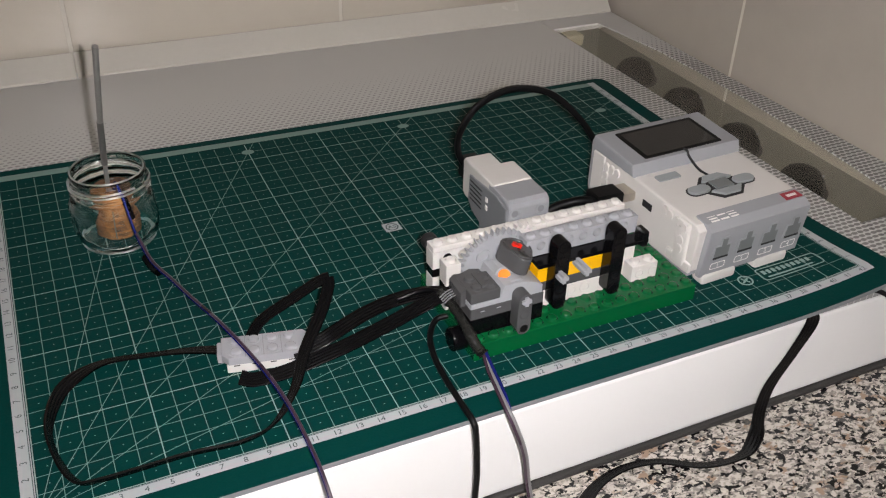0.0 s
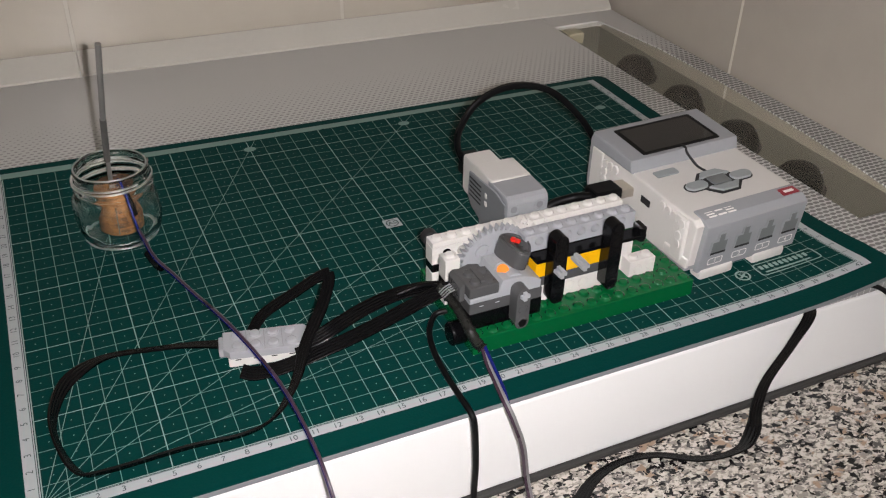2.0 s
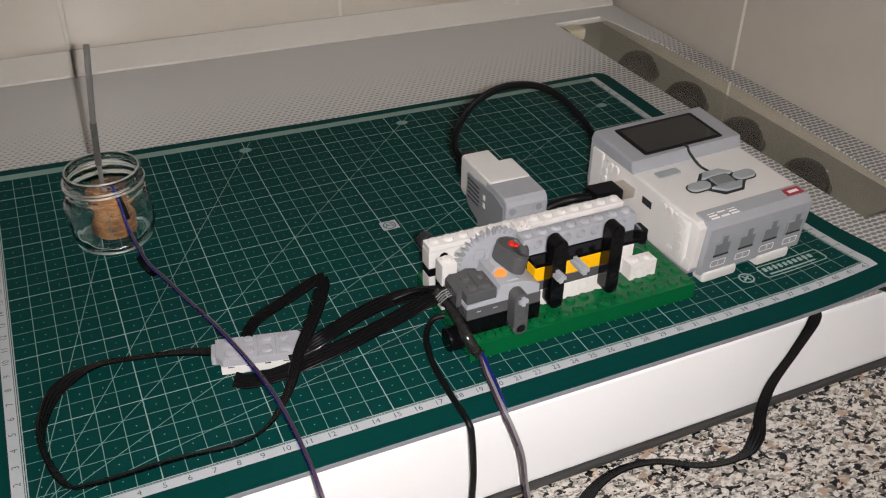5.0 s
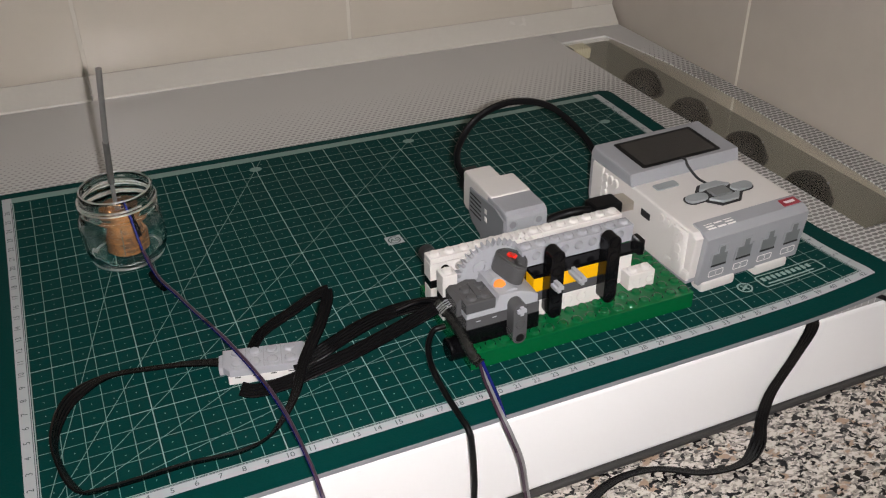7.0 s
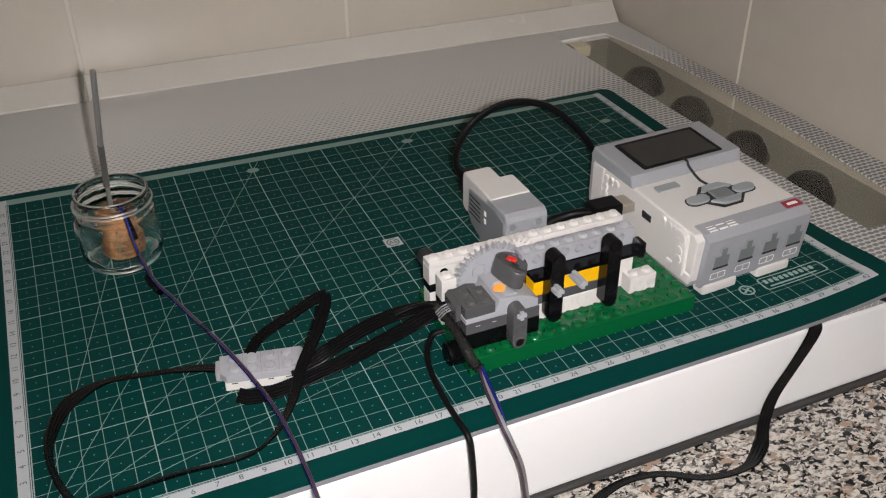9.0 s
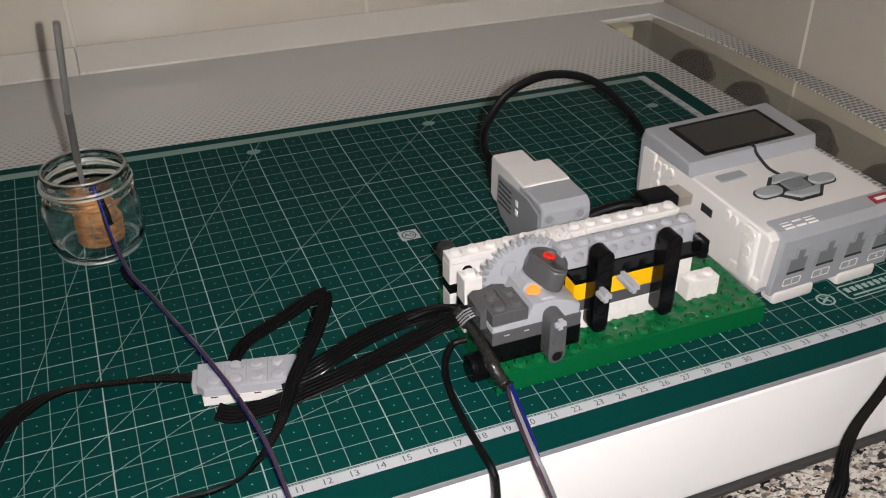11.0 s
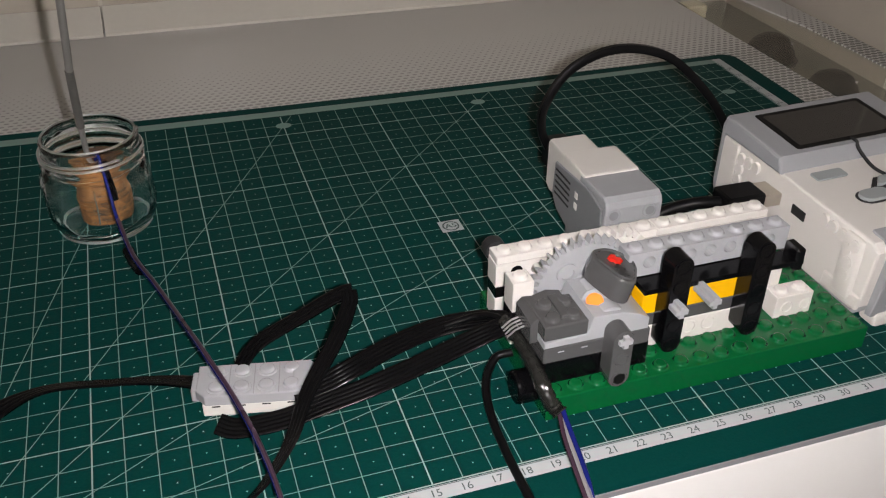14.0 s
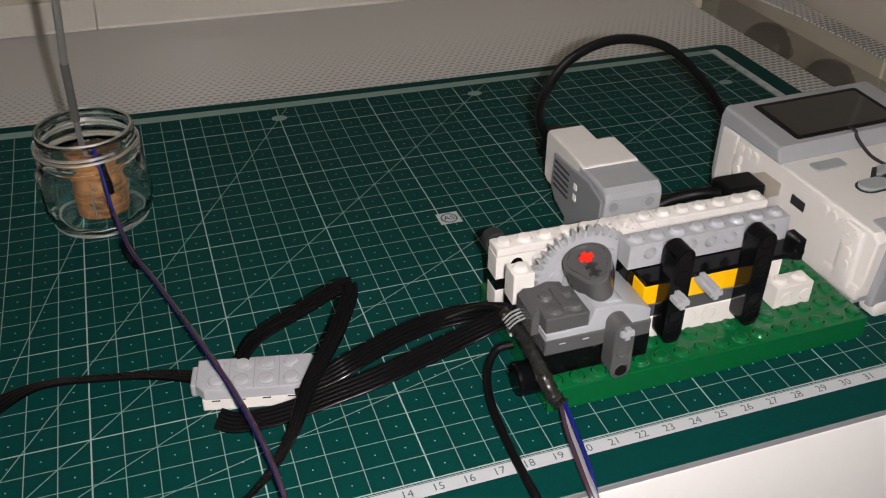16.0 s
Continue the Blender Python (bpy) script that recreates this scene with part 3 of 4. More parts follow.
def holed_beam(x0, n, y0, y1, z0, z1, hole_z, r=0.245):
    """A one-stud-wide beam of n studs with round holes between the studs, open through the front and back."""
    bm = bm_new()
    x1, seg = x0 + 0.8 * n, 16
    def face(*p):
        bm.faces.new([bm.verts.new(q) for q in p])
    face((x0, y0, z1), (x1, y0, z1), (x1, y1, z1), (x0, y1, z1))
    face((x0, y0, z0), (x0, y1, z0), (x1, y1, z0), (x1, y0, z0))
    face((x0, y0, z0), (x0, y0, z1), (x0, y1, z1), (x0, y1, z0))
    face((x1, y0, z0), (x1, y1, z0), (x1, y1, z1), (x1, y0, z1))
    for y in (y0, y1):
        face((x0, y, z0), (x0 + 0.4, y, z0), (x0 + 0.4, y, z1), (x0, y, z1))
        face((x1 - 0.4, y, z0), (x1, y, z0), (x1, y, z1), (x1 - 0.4, y, z1))
    for i in range(1, n):
        cx = x0 + 0.8 * i
        rim, sq = [], []
        for k in range(seg):
            a = 2 * math.pi * (k + 0.5) / seg
            c, d = math.cos(a), math.sin(a)
            rim.append((cx + r * c, hole_z + r * d))
            f = min(0.4 / abs(c) if abs(c) > 1e-6 else 9, ((z1 - hole_z) if d > 0 else (hole_z - z0)) / abs(d) if abs(d) > 1e-6 else 9)
            sq.append((cx + f * c, hole_z + f * d))
        for k in range(seg):
            m_ = (k + 1) % seg
            for y in (y0, y1):
                face(*[(p[0], y, p[1]) for p in (rim[k], rim[m_], sq[m_], sq[k])])
            face((rim[k][0], y0, rim[k][1]), (rim[m_][0], y0, rim[m_][1]), (rim[m_][0], y1, rim[m_][1]), (rim[k][0], y1, rim[k][1]))
        for y in (y0, y1):
            for sx in (-1, 1):
                for zz, inside in ((z1, 1), (z0, -1)):
                    near = [q for q in sq if (q[0] - cx) * sx > 0 and (q[1] - hole_z) * inside > 0]
                    a_ = max(near, key=lambda q: abs(q[0] - cx) * 10 + abs(q[1] - hole_z))
                    b_ = max(near, key=lambda q: abs(q[1] - hole_z) * 10 + abs(q[0] - cx))
                    face((a_[0], y, a_[1]), (cx + 0.4 * sx, y, zz), (b_[0], y, b_[1]))
    bmesh.ops.remove_doubles(bm, verts=bm.verts, dist=0.0005)
    bmesh.ops.recalc_face_normals(bm, faces=bm.faces[:])
    return bm


def gear_mesh(teeth, outer, root, thick, hub_r, holes, hole_ring):
    """Spur gear about the y axis, through its own origin, with raised rim, hub and dished web."""
    bm = bm_new()
    pts = []
    for k in range(teeth):
        for f, r in ((0.0, root), (0.28, root), (0.42, outer), (0.62, outer), (0.78, root)):
            a = 2 * math.pi * (k + f) / teeth
            pts.append((r * math.cos(a), r * math.sin(a)))
    prism(bm, pts, "y", -thick / 2, thick / 2)
    for y0, y1 in ((-thick / 2 - 0.12, -thick / 2), (thick / 2, thick / 2 + 0.12)):
        cyl(bm, (0, (y0 + y1) / 2, 0), (0, 1, 0), hub_r, 0.12, 24)
    for k in range(holes):
        a = 2 * math.pi * k / holes + 0.5
        for r0, r1 in ((0.25, 0.40),):
            n = 16
            c = (hole_ring * math.cos(a), hole_ring * math.sin(a))
            rows = [[bm.verts.new((c[0] + q * math.cos(2 * math.pi * i / n), yy, c[1] + q * math.sin(2 * math.pi * i / n))) for i in range(n)]
                    for q, yy in ((r1, -thick / 2), (r1, -thick / 2 - 0.1), (r0, -thick / 2 - 0.1), (r0, -thick / 2 - 0.005))]
            for a_, b_ in zip(rows, rows[1:]):
                for i in range(n):
                    bm.faces.new((a_[i], a_[(i + 1) % n], b_[(i + 1) % n], b_[i]))
    bmesh.ops.recalc_face_normals(bm, faces=bm.faces[:])
    return bm


def build_machine():
    m = thing("toy_brick_machine", "toy-brick switching machine with gears on a green studded base", "construction toy", (MX, MY, 0))
    # green base
    base = part("base_brick", box(bm_new(), MX, MX + 12.8, MY, MY + 6.4, 0, 0.955, 0.03), M_GREEN, m, "bright green studded base")
    for i in range(16):
        for j in range(8):
            if j < 2 or i > 11 or i < 1:
                stud_mesh(base, M_GREEN, (MX + 0.4 + 0.8 * i, MY + 0.4 + 0.8 * j, 0.955))
    # front stack: white, dark plate, yellow, black plate, then the light grey beam behind
    brick(m, 23.6, 2.95, 0.96, 6, 1, 0.96, M_WHITE, studs=False)
    for cx in (25.2, 26.0):
        socket(m, cx + 0.3, 2.955, 1.5, 0.24, M_WHITE)
    brick(m, 29.12, 2.95, 0.96, 2, 1, 0.96, M_WHITE, label="white brick with two studs")
    for cx in (29.57, 30.37):
        socket(m, cx + 0.05, 2.955, 1.42, 0.2, M_WHITE)
    brick(m, 28.95, 3.75, 0.96, 1, 1, 1.79, M_WHITE, name="column_brick", studs=False)
    brick(m, 23.6, 2.95, 1.92, 5, 1, 0.55, M_DGREY, name="plate", studs=False)
    brick(m, 23.45, 2.95, 2.47, 6, 1, 0.83, M_YELLOW, label="yellow brick", studs=False)
    brick(m, 23.45, 2.90, 3.30, 8, 1, 0.22, M_BLACK, name="plate", label="black plate", studs=False)
    end = part("bar_end", box(bm_new(), 29.45, 29.85, 2.90, 3.7, 3.05, 3.98, 0.08), M_BLACK, m)
    beam = part("beam", holed_beam(23.2, 8, 3.76, 4.54, 3.53, 4.475, 4.06), M_LGREY, m, "light grey beam with round side holes")
    for i in range(8):
        stud_mesh(beam, M_LGREY, (23.6 + 0.8 * i, 4.15, 4.475))
    brick(m, 23.2, 3.75, 2.0, 6, 1, 1.5, M_BLACK, name="core_brick", studs=False)
    # black standing beams with light grey axles
    for cx, axle_x, axle_z, y_end in ((24.32, 24.2, 3.3, 1.72), (27.46, None, None, None)):
        arm = bm_new()
        prism(arm, [(cx + a, 3.2 + b) for a, b in liftarm(5)], "y", 2.17, 2.93, 0.03)
        a = part("standing_beam", arm, M_BLACK, m, "glossy black round-ended beam")
        for k in (-2, -1, 0, 1, 2):
            socket(a, cx, 2.165, 3.2 + 0.8 * k, 0.24, M_BLACK)
    for x, z, y0, y1 in ((24.2, 3.32, 1.68, 2.6), (25.62, 3.25, 1.9, 3.0), (22.0, 2.9, 1.28, 3.2)):
        part("axle", prism(bm_new(), [(x + a, z + b) for a, b in cross_section()], "y", y0, y1, 0.012), M_LGREY, m, "light grey cross axle")
    # rear wall of white bricks
    wx, wy = 19.3, 6.07
    part("beam", holed_beam(wx, 8, wy + 0.01, wy + 0.79, 2.40, 3.345, 2.95), M_WHITE, m, "white beam with round holes")
    brick(m, wx + 6.4, wy, 2.40, 6, 1, 0.945, M_WHITE, studs=False)
    brick(m, wx, wy, 3.35, 8, 1, 0.32, M_WHITE, name="plate")
    brick(m, wx + 6.4, wy, 3.35, 6, 1, 0.32, M_WHITE, name="plate")
    part("pin", cyl(bm_new(), (wx + 0.8, wy + 0.36, 2.95), (0, 1, 0), 0.235, 0.7, 16), M_BLACK, m, "black pin in the hole")
    for n, x in ((8, wx), (6, wx + 6.4)):
        brick(m, x, wy, 1.90, n, 1, 0.497, M_BLACK, name="plate", studs=False)
        brick(m, x, wy, 0.96, n, 1, 0.937, M_WHITE, studs=False)
    part("pin", cyl(bm_new(), (wx + 0.3, wy + 1.05, 3.4), (0, 1, 0), 0.42, 0.5, 20, bevel=0.06), M_EVD, m, "black round pin end")
    # white brick beside the gear
    brick(m, wx, 4.5, 2.38, 1, 1, 1.22, M_WHITE)
    brick(m, wx, 4.5, 1.90, 1, 1, 0.477, M_BLACK, name="plate", studs=False)
    brick(m, wx, 4.5, 0.96, 1, 1, 0.937, M_WHITE, studs=False)
    # gears
    gear = part("big_gear", gear_mesh(40, 2.1, 1.84, 0.34, 0.62, 6, 1.1), M_LGREY, m, "light grey forty-tooth gear", at=(AX - MX, 4.95 - MY, AZ))
    part("rear_gear", gear_mesh(24, 1.28, 1.04, 0.36, 0.45, 4, 0.62), M_WHITE, m, "white gear", at=(23.85 - MX, 5.75 - MY, 2.95))
    part("gear_axle", prism(bm_new(), [(AX + a, AZ + b) for a, b in cross_section()], "y", 3.2, 6.5), M_DGREY, m)
    part("rear_gear_axle", prism(bm_new(), [(23.85 + a, 2.95 + b) for a, b in cross_section()], "y", 4.6, 6.5), M_DGREY, m)
    # cam, built about the gear's axis
    # egg outline: a large and a small round joined by straight flanks
    big, small, apart = 0.82, 0.44, 0.92
    beta = math.acos((big - small) / apart)
    egg = [(big * math.cos(a), big * math.sin(a)) for a in [beta + (2 * math.pi - 2 * beta) * k / 23 for k in range(24)]]
    egg += [(apart + small * math.cos(a), small * math.sin(a)) for a in [-beta + 2 * beta * k / 13 for k in range(14)]]
    turn = radians(-97)
    egg = [(-0.02 + x * math.cos(turn) - y * math.sin(turn), -1.16 + x * math.sin(turn) + y * math.cos(turn)) for x, y in egg]
    c = bm_new()
    prism(c, egg, "z", 0.94, 1.80, 0.06)
    cam_part = part("cam", c, M_DGREY, m, "dark grey egg-shaped cam", at=(AX - MX, 4.95 - MY, AZ))
    rim = bm_new()
    inner = [(0.08 + (x - 0.08) * 0.80, -1.3 + (y + 1.3) * 0.80) for x, y in egg]
    n = len(egg)
    mid = [(0.08 + (x - 0.08) * 0.86, -1.3 + (y + 1.3) * 0.86) for x, y in egg]
    rings = [[rim.verts.new((x, y, z)) for x, y in o] for o, z in ((mid, 1.801), (mid, 1.87), (inner, 1.87), (inner, 1.801))]
    for a_, b_ in zip(rings, rings[1:]):
        for k in range(n):
            rim.faces.new((a_[k], a_[(k + 1) % n], b_[(k + 1) % n], b_[k]))
    part("cam_rim", rim, M_DGREY, cam_part)
    red = bm_new()
    prism(red, [(-0.02 + 0.95 * a, -1.15 + 0.95 * b) for a, b in cross_section(0.26, 0.10)], "z", 1.74, 1.90, 0.015)
    part("cam_axle", red, M_RED, cam_part, "bright red cross axle end")
    for k, (hx, hy) in enumerate(((-0.07, -1.6), (-0.12, -1.98))):
        hole = bm_new()
        prism(hole, [(hx + a, hy + b) for a, b in cross_section(0.22, 0.08)], "z", 1.79, 1.825)
        part("cam_slot", hole, M_EVD, cam_part)
    return m, gear, cam_part


def build_switch():
    """Power switch unit clipped to the front of the base, with its lever."""
    s = thing("switch_unit", "grey switch unit with orange hub and dark lever", "switch", (19.5, 2.15, 0.96))
    part("foot_plate", box(bm_new(), 19.6, 23.45, 2.2, 4.5, 0.96, 1.92, 0.03), M_BLACK, s, "black base")
    part("lower_shell", box(bm_new(), 19.5, 23.4, 2.15, 4.5, 1.93, 2.55, 0.04), M_DGREY, s, "mid grey lower shell")
    up = [(19.5, 2.56), (23.3, 2.56), (23.3, 3.0), (22.9, 3.25), (22.3, 3.45), (21.2, 3.5), (21.0, 2.85), (19.5, 2.8)]
    part("upper_shell", prism(bm_new(), up, "y", 2.16, 4.4, 0.04), M_LGREY, s, "light grey upper shell")
    plug = part("plug", box(bm_new(), 19.5, 21.05, 2.2, 3.75, 2.82, 3.42, 0.04), M_DGREY, s, "dark grey plug with studs")
    part("plug_tail", prism(bm_new(), [(19.25, 2.4), (20.0, 2.4), (20.8, 3.38), (20.3, 3.5), (19.8, 3.36), (19.45, 3.4), (19.25, 3.2)], "y", 2.75, 4.1, 0.05), M_DGREY, s)
    for x, y in ((19.95, 2.6), (20.65, 2.6), (19.95, 3.35), (20.65, 3.35)):
        stud_mesh(plug, M_DGREY, (x, y, 3.42))
    part("plug_ridge", prism(bm_new(), [(20.2, 3.42), (20.5, 3.42), (20.5, 3.56), (20.2, 3.56)], "y", 2.5, 3.7, 0.03), M_DGREY, plug)
    for k in range(4):
        part("wire", sweep(bm_new(), [(18.7, 3.9 - 0.17 * k, 2.35), (19.0, 3.85 - 0.17 * k, 2.65), (19.4, 3.8 - 0.17 * k, 2.8)], round_section(0.035, 6), (0, 1, 0), 4), M_GREYWIRE, s, smooth=62)
    for x in (20.0, 20.85):
        part("slot_mark", box(bm_new(), x, x + 0.22, 2.135, 2.16, 2.33, 2.37), M_LGREY, s)
    hub = bm_new()
    cyl(hub, (21.95, 3.3, 2.95), (0, 1, 0), 0.62, 1.9, 28, bevel=0.05)
    part("collar", hub, M_LGREY, s, "light grey round collar")
    part("bush", cyl(bm_new(), (19.15, 2.75, 0.62), (1, 0, 0), 0.6, 0.85, 20, bevel=0.12), M_BLACK, s, "black round bush")
    part("hub_ring", cyl(bm_new(), (21.66, 3.06, 3.34), (-0.25, -0.6, 0.76), 0.46, 0.36, 24, bevel=0.05), M_LGREY, s, "light grey ring")
    part("hub", cyl(bm_new(), (21.62, 3.0, 3.42), (-0.25, -0.6, 0.76), 0.30, 0.4, 20, bevel=0.05), M_ORANGE, s, "orange rotary hub")
    lev = prism(bm_new(), [(21.98 + a, 2.1 + b) for a, b in liftarm(3)], "y", 1.42, 2.14, 0.03)
    lever = part("lever", lev, M_DGREY, s, "dark grey three-hole lever beam")
    socket(lever, 21.98, 1.415, 2.1, 0.2, M_DGREY)
    socket(lever, 21.98, 1.415, 1.3, 0.24, M_DGREY)
    # black disc on the face: the hole's inner shade as a colour
    part("pin_hole_floor", cyl(bm_new(), (21.98, 1.40, 1.3), (0, 1, 0), 0.22, 0.03, 20), M_KNOB, lever)
    return s


# ---------------------------------------------------------------- control brick, motor
KEY_LIGHTS = []


def build_control_brick():
    """Programmable control brick; local space, origin under its front left corner, y to the back."""
    e = thing("control_brick", "white and grey programmable control brick with screen and four sockets", "control brick", (32.70, 2.35, 0), 2.5)
    e.scale = (1.045, 0.88, 1.065)
    W, D = 7.2, 11.0
    # body outline in (y, z)
    body = [(0.75, 0.6), (D - 0.3, 0.6), (D, 1.2), (D - 0.1, 3.7), (0.55, 3.7), (0.15, 3.45), (0.35, 0.9)]
    def p(name, bm, mat_, parent=e, label=""):
        return part(name, bm, mat_, parent, label, at=(0, 0, 0))
    shell = p("body", prism(bm_new(), body, "x", 0.0, W, 0.10), M_EVW, label="off-white casing")
    p("under_tray", prism(bm_new(), [(0.6, 0.45), (D - 0.3, 0.45), (D - 0.3, 0.75), (1.8, 0.95), (0.6, 0.95)], "x", 0.04, W - 0.04, 0.06), M_EVG, label="grey lower tray")
    # side cheek and corner column
    p("cheek", box(bm_new(), -0.20, 0.10, 0.85, 1.95, 0.95, 3.58, 0.16, 3), M_EVW, shell)
    p("cheek", box(bm_new(), -0.12, 0.10, 0.35, 2.6, 0.75, 1.35, 0.10, 2), M_EVW, shell)
    p("cheek", box(bm_new(), -0.12, 0.10, 9.6, 10.8, 0.9, 3.6, 0.10, 2), M_EVW, shell)
    # raised screen housing, with sloped sides
    hous = [(6.5, 3.55), (6.75, 4.24), (D - 0.1, 4.42), (D + 0.12, 4.0), (D + 0.12, 1.5), (D - 0.05, 0.8), (D - 0.3, 0.8), (D - 0.25, 3.6)]
    h = p("screen_housing", prism(bm_new(), hous, "x", -0.10, W + 0.10, 0.12), M_EVG, label="raised grey screen housing")
    slope = (4.42 - 4.22) / (D - 0.1 - 6.35)
    def top_z(y):
        return 4.22 + slope * (y - 6.35)
    bez = bm_new()
    prism(bez, rounded(0.95, 6.25, 7.05, 10.45, 0.12), "z", 0.0, 0.05)
    for v in bez.verts:
        v.co.z += top_z(v.co.y) - 0.02
    p("bezel", bez, M_KNOB, h, "black screen frame")
    scr = bm_new()
    prism(scr, rounded(1.2, 6.0, 7.3, 10.2, 0.08), "z", 0.0, 0.02)
    for v in scr.verts:
        v.co.z += top_z(v.co.y) + 0.022
    p("screen", scr, M_SCREEN, h, "switched-off dark screen")
    # front port panel
    pan = [(0.05, 0.50), (0.40, 0.45), (0.75, 3.55), (1.3, 3.72), (1.25, 3.80), (0.30, 3.74), (-0.22, 3.48), (-0.24, 3.3)]
    panel = p("port_panel", prism(bm_new(), pan, "x", 0.45, W - 0.1, 0.06), M_EVG, label="grey panel with four sockets")
    for k in range(4):
        x = 0.92 + 1.6 * k
        def fy(z):
            return -0.23 + (3.3 - z) * (0.22 / 2.55)
        port = bm_new()
        pts = [(x, 1.55), (x + 1.15, 1.55), (x + 1.15, 2.5), (x + 0.92, 2.5), (x + 0.92, 2.98), (x + 0.36, 2.98), (x + 0.36, 2.5), (x, 2.5)]
        prism(port, pts, "y", 0, 0.14)
        for v in port.verts:
            v.co.y += fy(v.co.z) - 0.03
        q = p("socket", port, M_EVG, panel, "square cable socket")
        # flat plate for the opening; the shade inside it is its dark colour
        hol = bm_new()
        prism(hol, [(x + 0.12, 1.68), (x + 1.03, 1.68), (x + 1.03, 2.4), (x + 0.80, 2.4), (x + 0.80, 2.86), (x + 0.48, 2.86), (x + 0.48, 2.4), (x + 0.12, 2.4)], "y", 0, 0.02)
        for v in hol.verts:
            v.co.y += fy(v.co.z) - 0.045
        p("socket_mouth", hol, M_KEYDARK, q)
        slot = box(bm_new(), x + 0.1, x + 1.05, fy(1.66) - 0.06, fy(1.66) - 0.02, 1.60, 1.72)
        p("socket_slot", slot, M_EVD, q)
        out, inn = rounded(x + 0.08, x + 1.05, 0.88, 1.32, 0.1, 3), rounded(x + 0.13, x + 1.0, 0.93, 1.27, 0.08, 3)
        fr = bm_new()
        vo = [fr.verts.new((a, fy(b) - 0.008, b)) for a, b in out]
        vi = [fr.verts.new((a, fy(b) - 0.008, b)) for a, b in inn]
        for i in range(len(out)):
            fr.faces.new((vo[i], vo[(i + 1) % len(out)], vi[(i + 1) % len(out)], vi[i]))
        p("number_frame", fr, M_LOGOWHITE, q)
        dig = lettering("socket_number", [(str(k + 1), 0, 0, 0.34, 0)], M_LOGOWHITE, q, 0)
        dig.location, dig.rotation_euler = ((x + 0.56) * CM, (fy(1.1) - 0.022) * CM, 1.1 * CM), (radians(90), 0, 0)
    # emblem bars on the sloped edge
    for k in range(3):
        bar = bm_new()
        x = 0.85 + 0.62 * k
        for a, b in ((0.0, 0.10), (0.24, 0.10), (0.48, 0.10)) if k != 1 else ((0.0, 0.12), (0.42, 0.12)):
            box(bar, x, x + 0.5, 0.34 + 0.95 * a, 0.34 + 0.95 * a + b, 3.735, 3.775)
        p("emblem_bar", bar, M_LOGOWHITE, panel)
    p("emblem_plate", box(bm_new(), 5.85, 6.95, 0.42, 1.1, 3.735, 3.79, 0.01), M_LOGO, panel, "small red emblem plate")
    p("emblem_mark", box(bm_new(), 6.08, 6.72, 0.62, 0.86, 3.79, 3.797), M_LOGOWHITE, panel)
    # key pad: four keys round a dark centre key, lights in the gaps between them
    pad = [(2.55, 3.1), (3.15, 2.35), (4.2, 2.35), (4.85, 3.05), (4.85, 3.85), (4.2, 4.6), (3.15, 4.6), (2.55, 3.95)]
    kp = p("key_pad", prism(bm_new(), pad, "z", 3.69, 3.735), M_EVD, label="dark ground of the key pad")
    back = [(2.74, 4.04), (3.17, 4.58), (4.18, 4.58), (4.72, 3.98), (4.5, 3.9), (4.36, 4.02), (3.08, 4.02), (2.98, 3.96)]
    for pts in (back, [(7.4 - x, 6.95 - y) for x, y in back]):
        p("key", prism(bm_new(), pts, "z", 3.73, 3.87, 0.035), M_KEY, kp, "grey angular key")
    for x0, x1 in ((1.55, 2.88), (4.52, 5.85)):
        p("key", prism(bm_new(), rounded(x0, x1, 3.08, 3.88, 0.38), "z", 3.69, 3.85, 0.04), M_KEY, kp, "grey rounded key")
    p("centre_key", box(bm_new(), 3.14, 4.28, 3.02, 3.94, 3.73, 3.88, 0.04), M_KEYDARK, kp, "dark centre key")
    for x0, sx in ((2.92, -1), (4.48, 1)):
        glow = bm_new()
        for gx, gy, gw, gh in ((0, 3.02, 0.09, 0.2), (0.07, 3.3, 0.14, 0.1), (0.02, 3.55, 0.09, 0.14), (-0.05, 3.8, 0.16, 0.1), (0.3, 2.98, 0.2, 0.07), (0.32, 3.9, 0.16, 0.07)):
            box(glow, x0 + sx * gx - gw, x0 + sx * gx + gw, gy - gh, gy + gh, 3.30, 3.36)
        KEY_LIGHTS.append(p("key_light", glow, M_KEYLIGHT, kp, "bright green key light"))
    gap = bm_new()
    out = [(2.44, 3.02), (3.07, 2.22), (4.3, 2.22), (4.97, 2.98), (4.97, 3.93), (4.3, 4.73), (3.07, 4.73), (2.44, 4.02)]
    prism(gap, out, "z", 3.68, 3.715)
    p("key_gap", gap, M_EVD, kp)
    for x0, x1 in ((1.47, 2.9), (4.5, 5.93)):
        p("key_gap", prism(bm_new(), rounded(x0, x1, 3.0, 4.0, 0.46), "z", 3.68, 3.712), M_EVD, kp)
    p("back_key", prism(bm_new(), rounded(0.85, 2.3, 5.25, 5.92, 0.12), "z", 3.68, 3.76, 0.03), M_KEY, shell, "flat grey back key")
    seam = bm_new()
    sweep(seam, [(3.7, 4.62, 3.74), (3.6, 5.3, 3.74), (3.65, 5.9, 3.78), (3.6, 6.55, 4.05), (3.6, 6.8, 4.27), (3.6, 7.2, 4.28)], round_section(0.075, 6), (1, 0, 0), 6)
    part("seam_groove", seam, M_EVD, shell, smooth=62, at=(0, 0, 0))
    # side pin holes, filled discs
    dots = [(1.2, 3.35), (1.55, 3.05), (2.15, 3.3), (2.75, 3.32), (3.3, 3.34), (1.35, 2.55), (1.35, 2.05), (9.3, 3.2), (8.75, 3.25), (8.2, 3.25), (9.35, 2.75), (9.35, 2.3), (9.35, 1.85)]
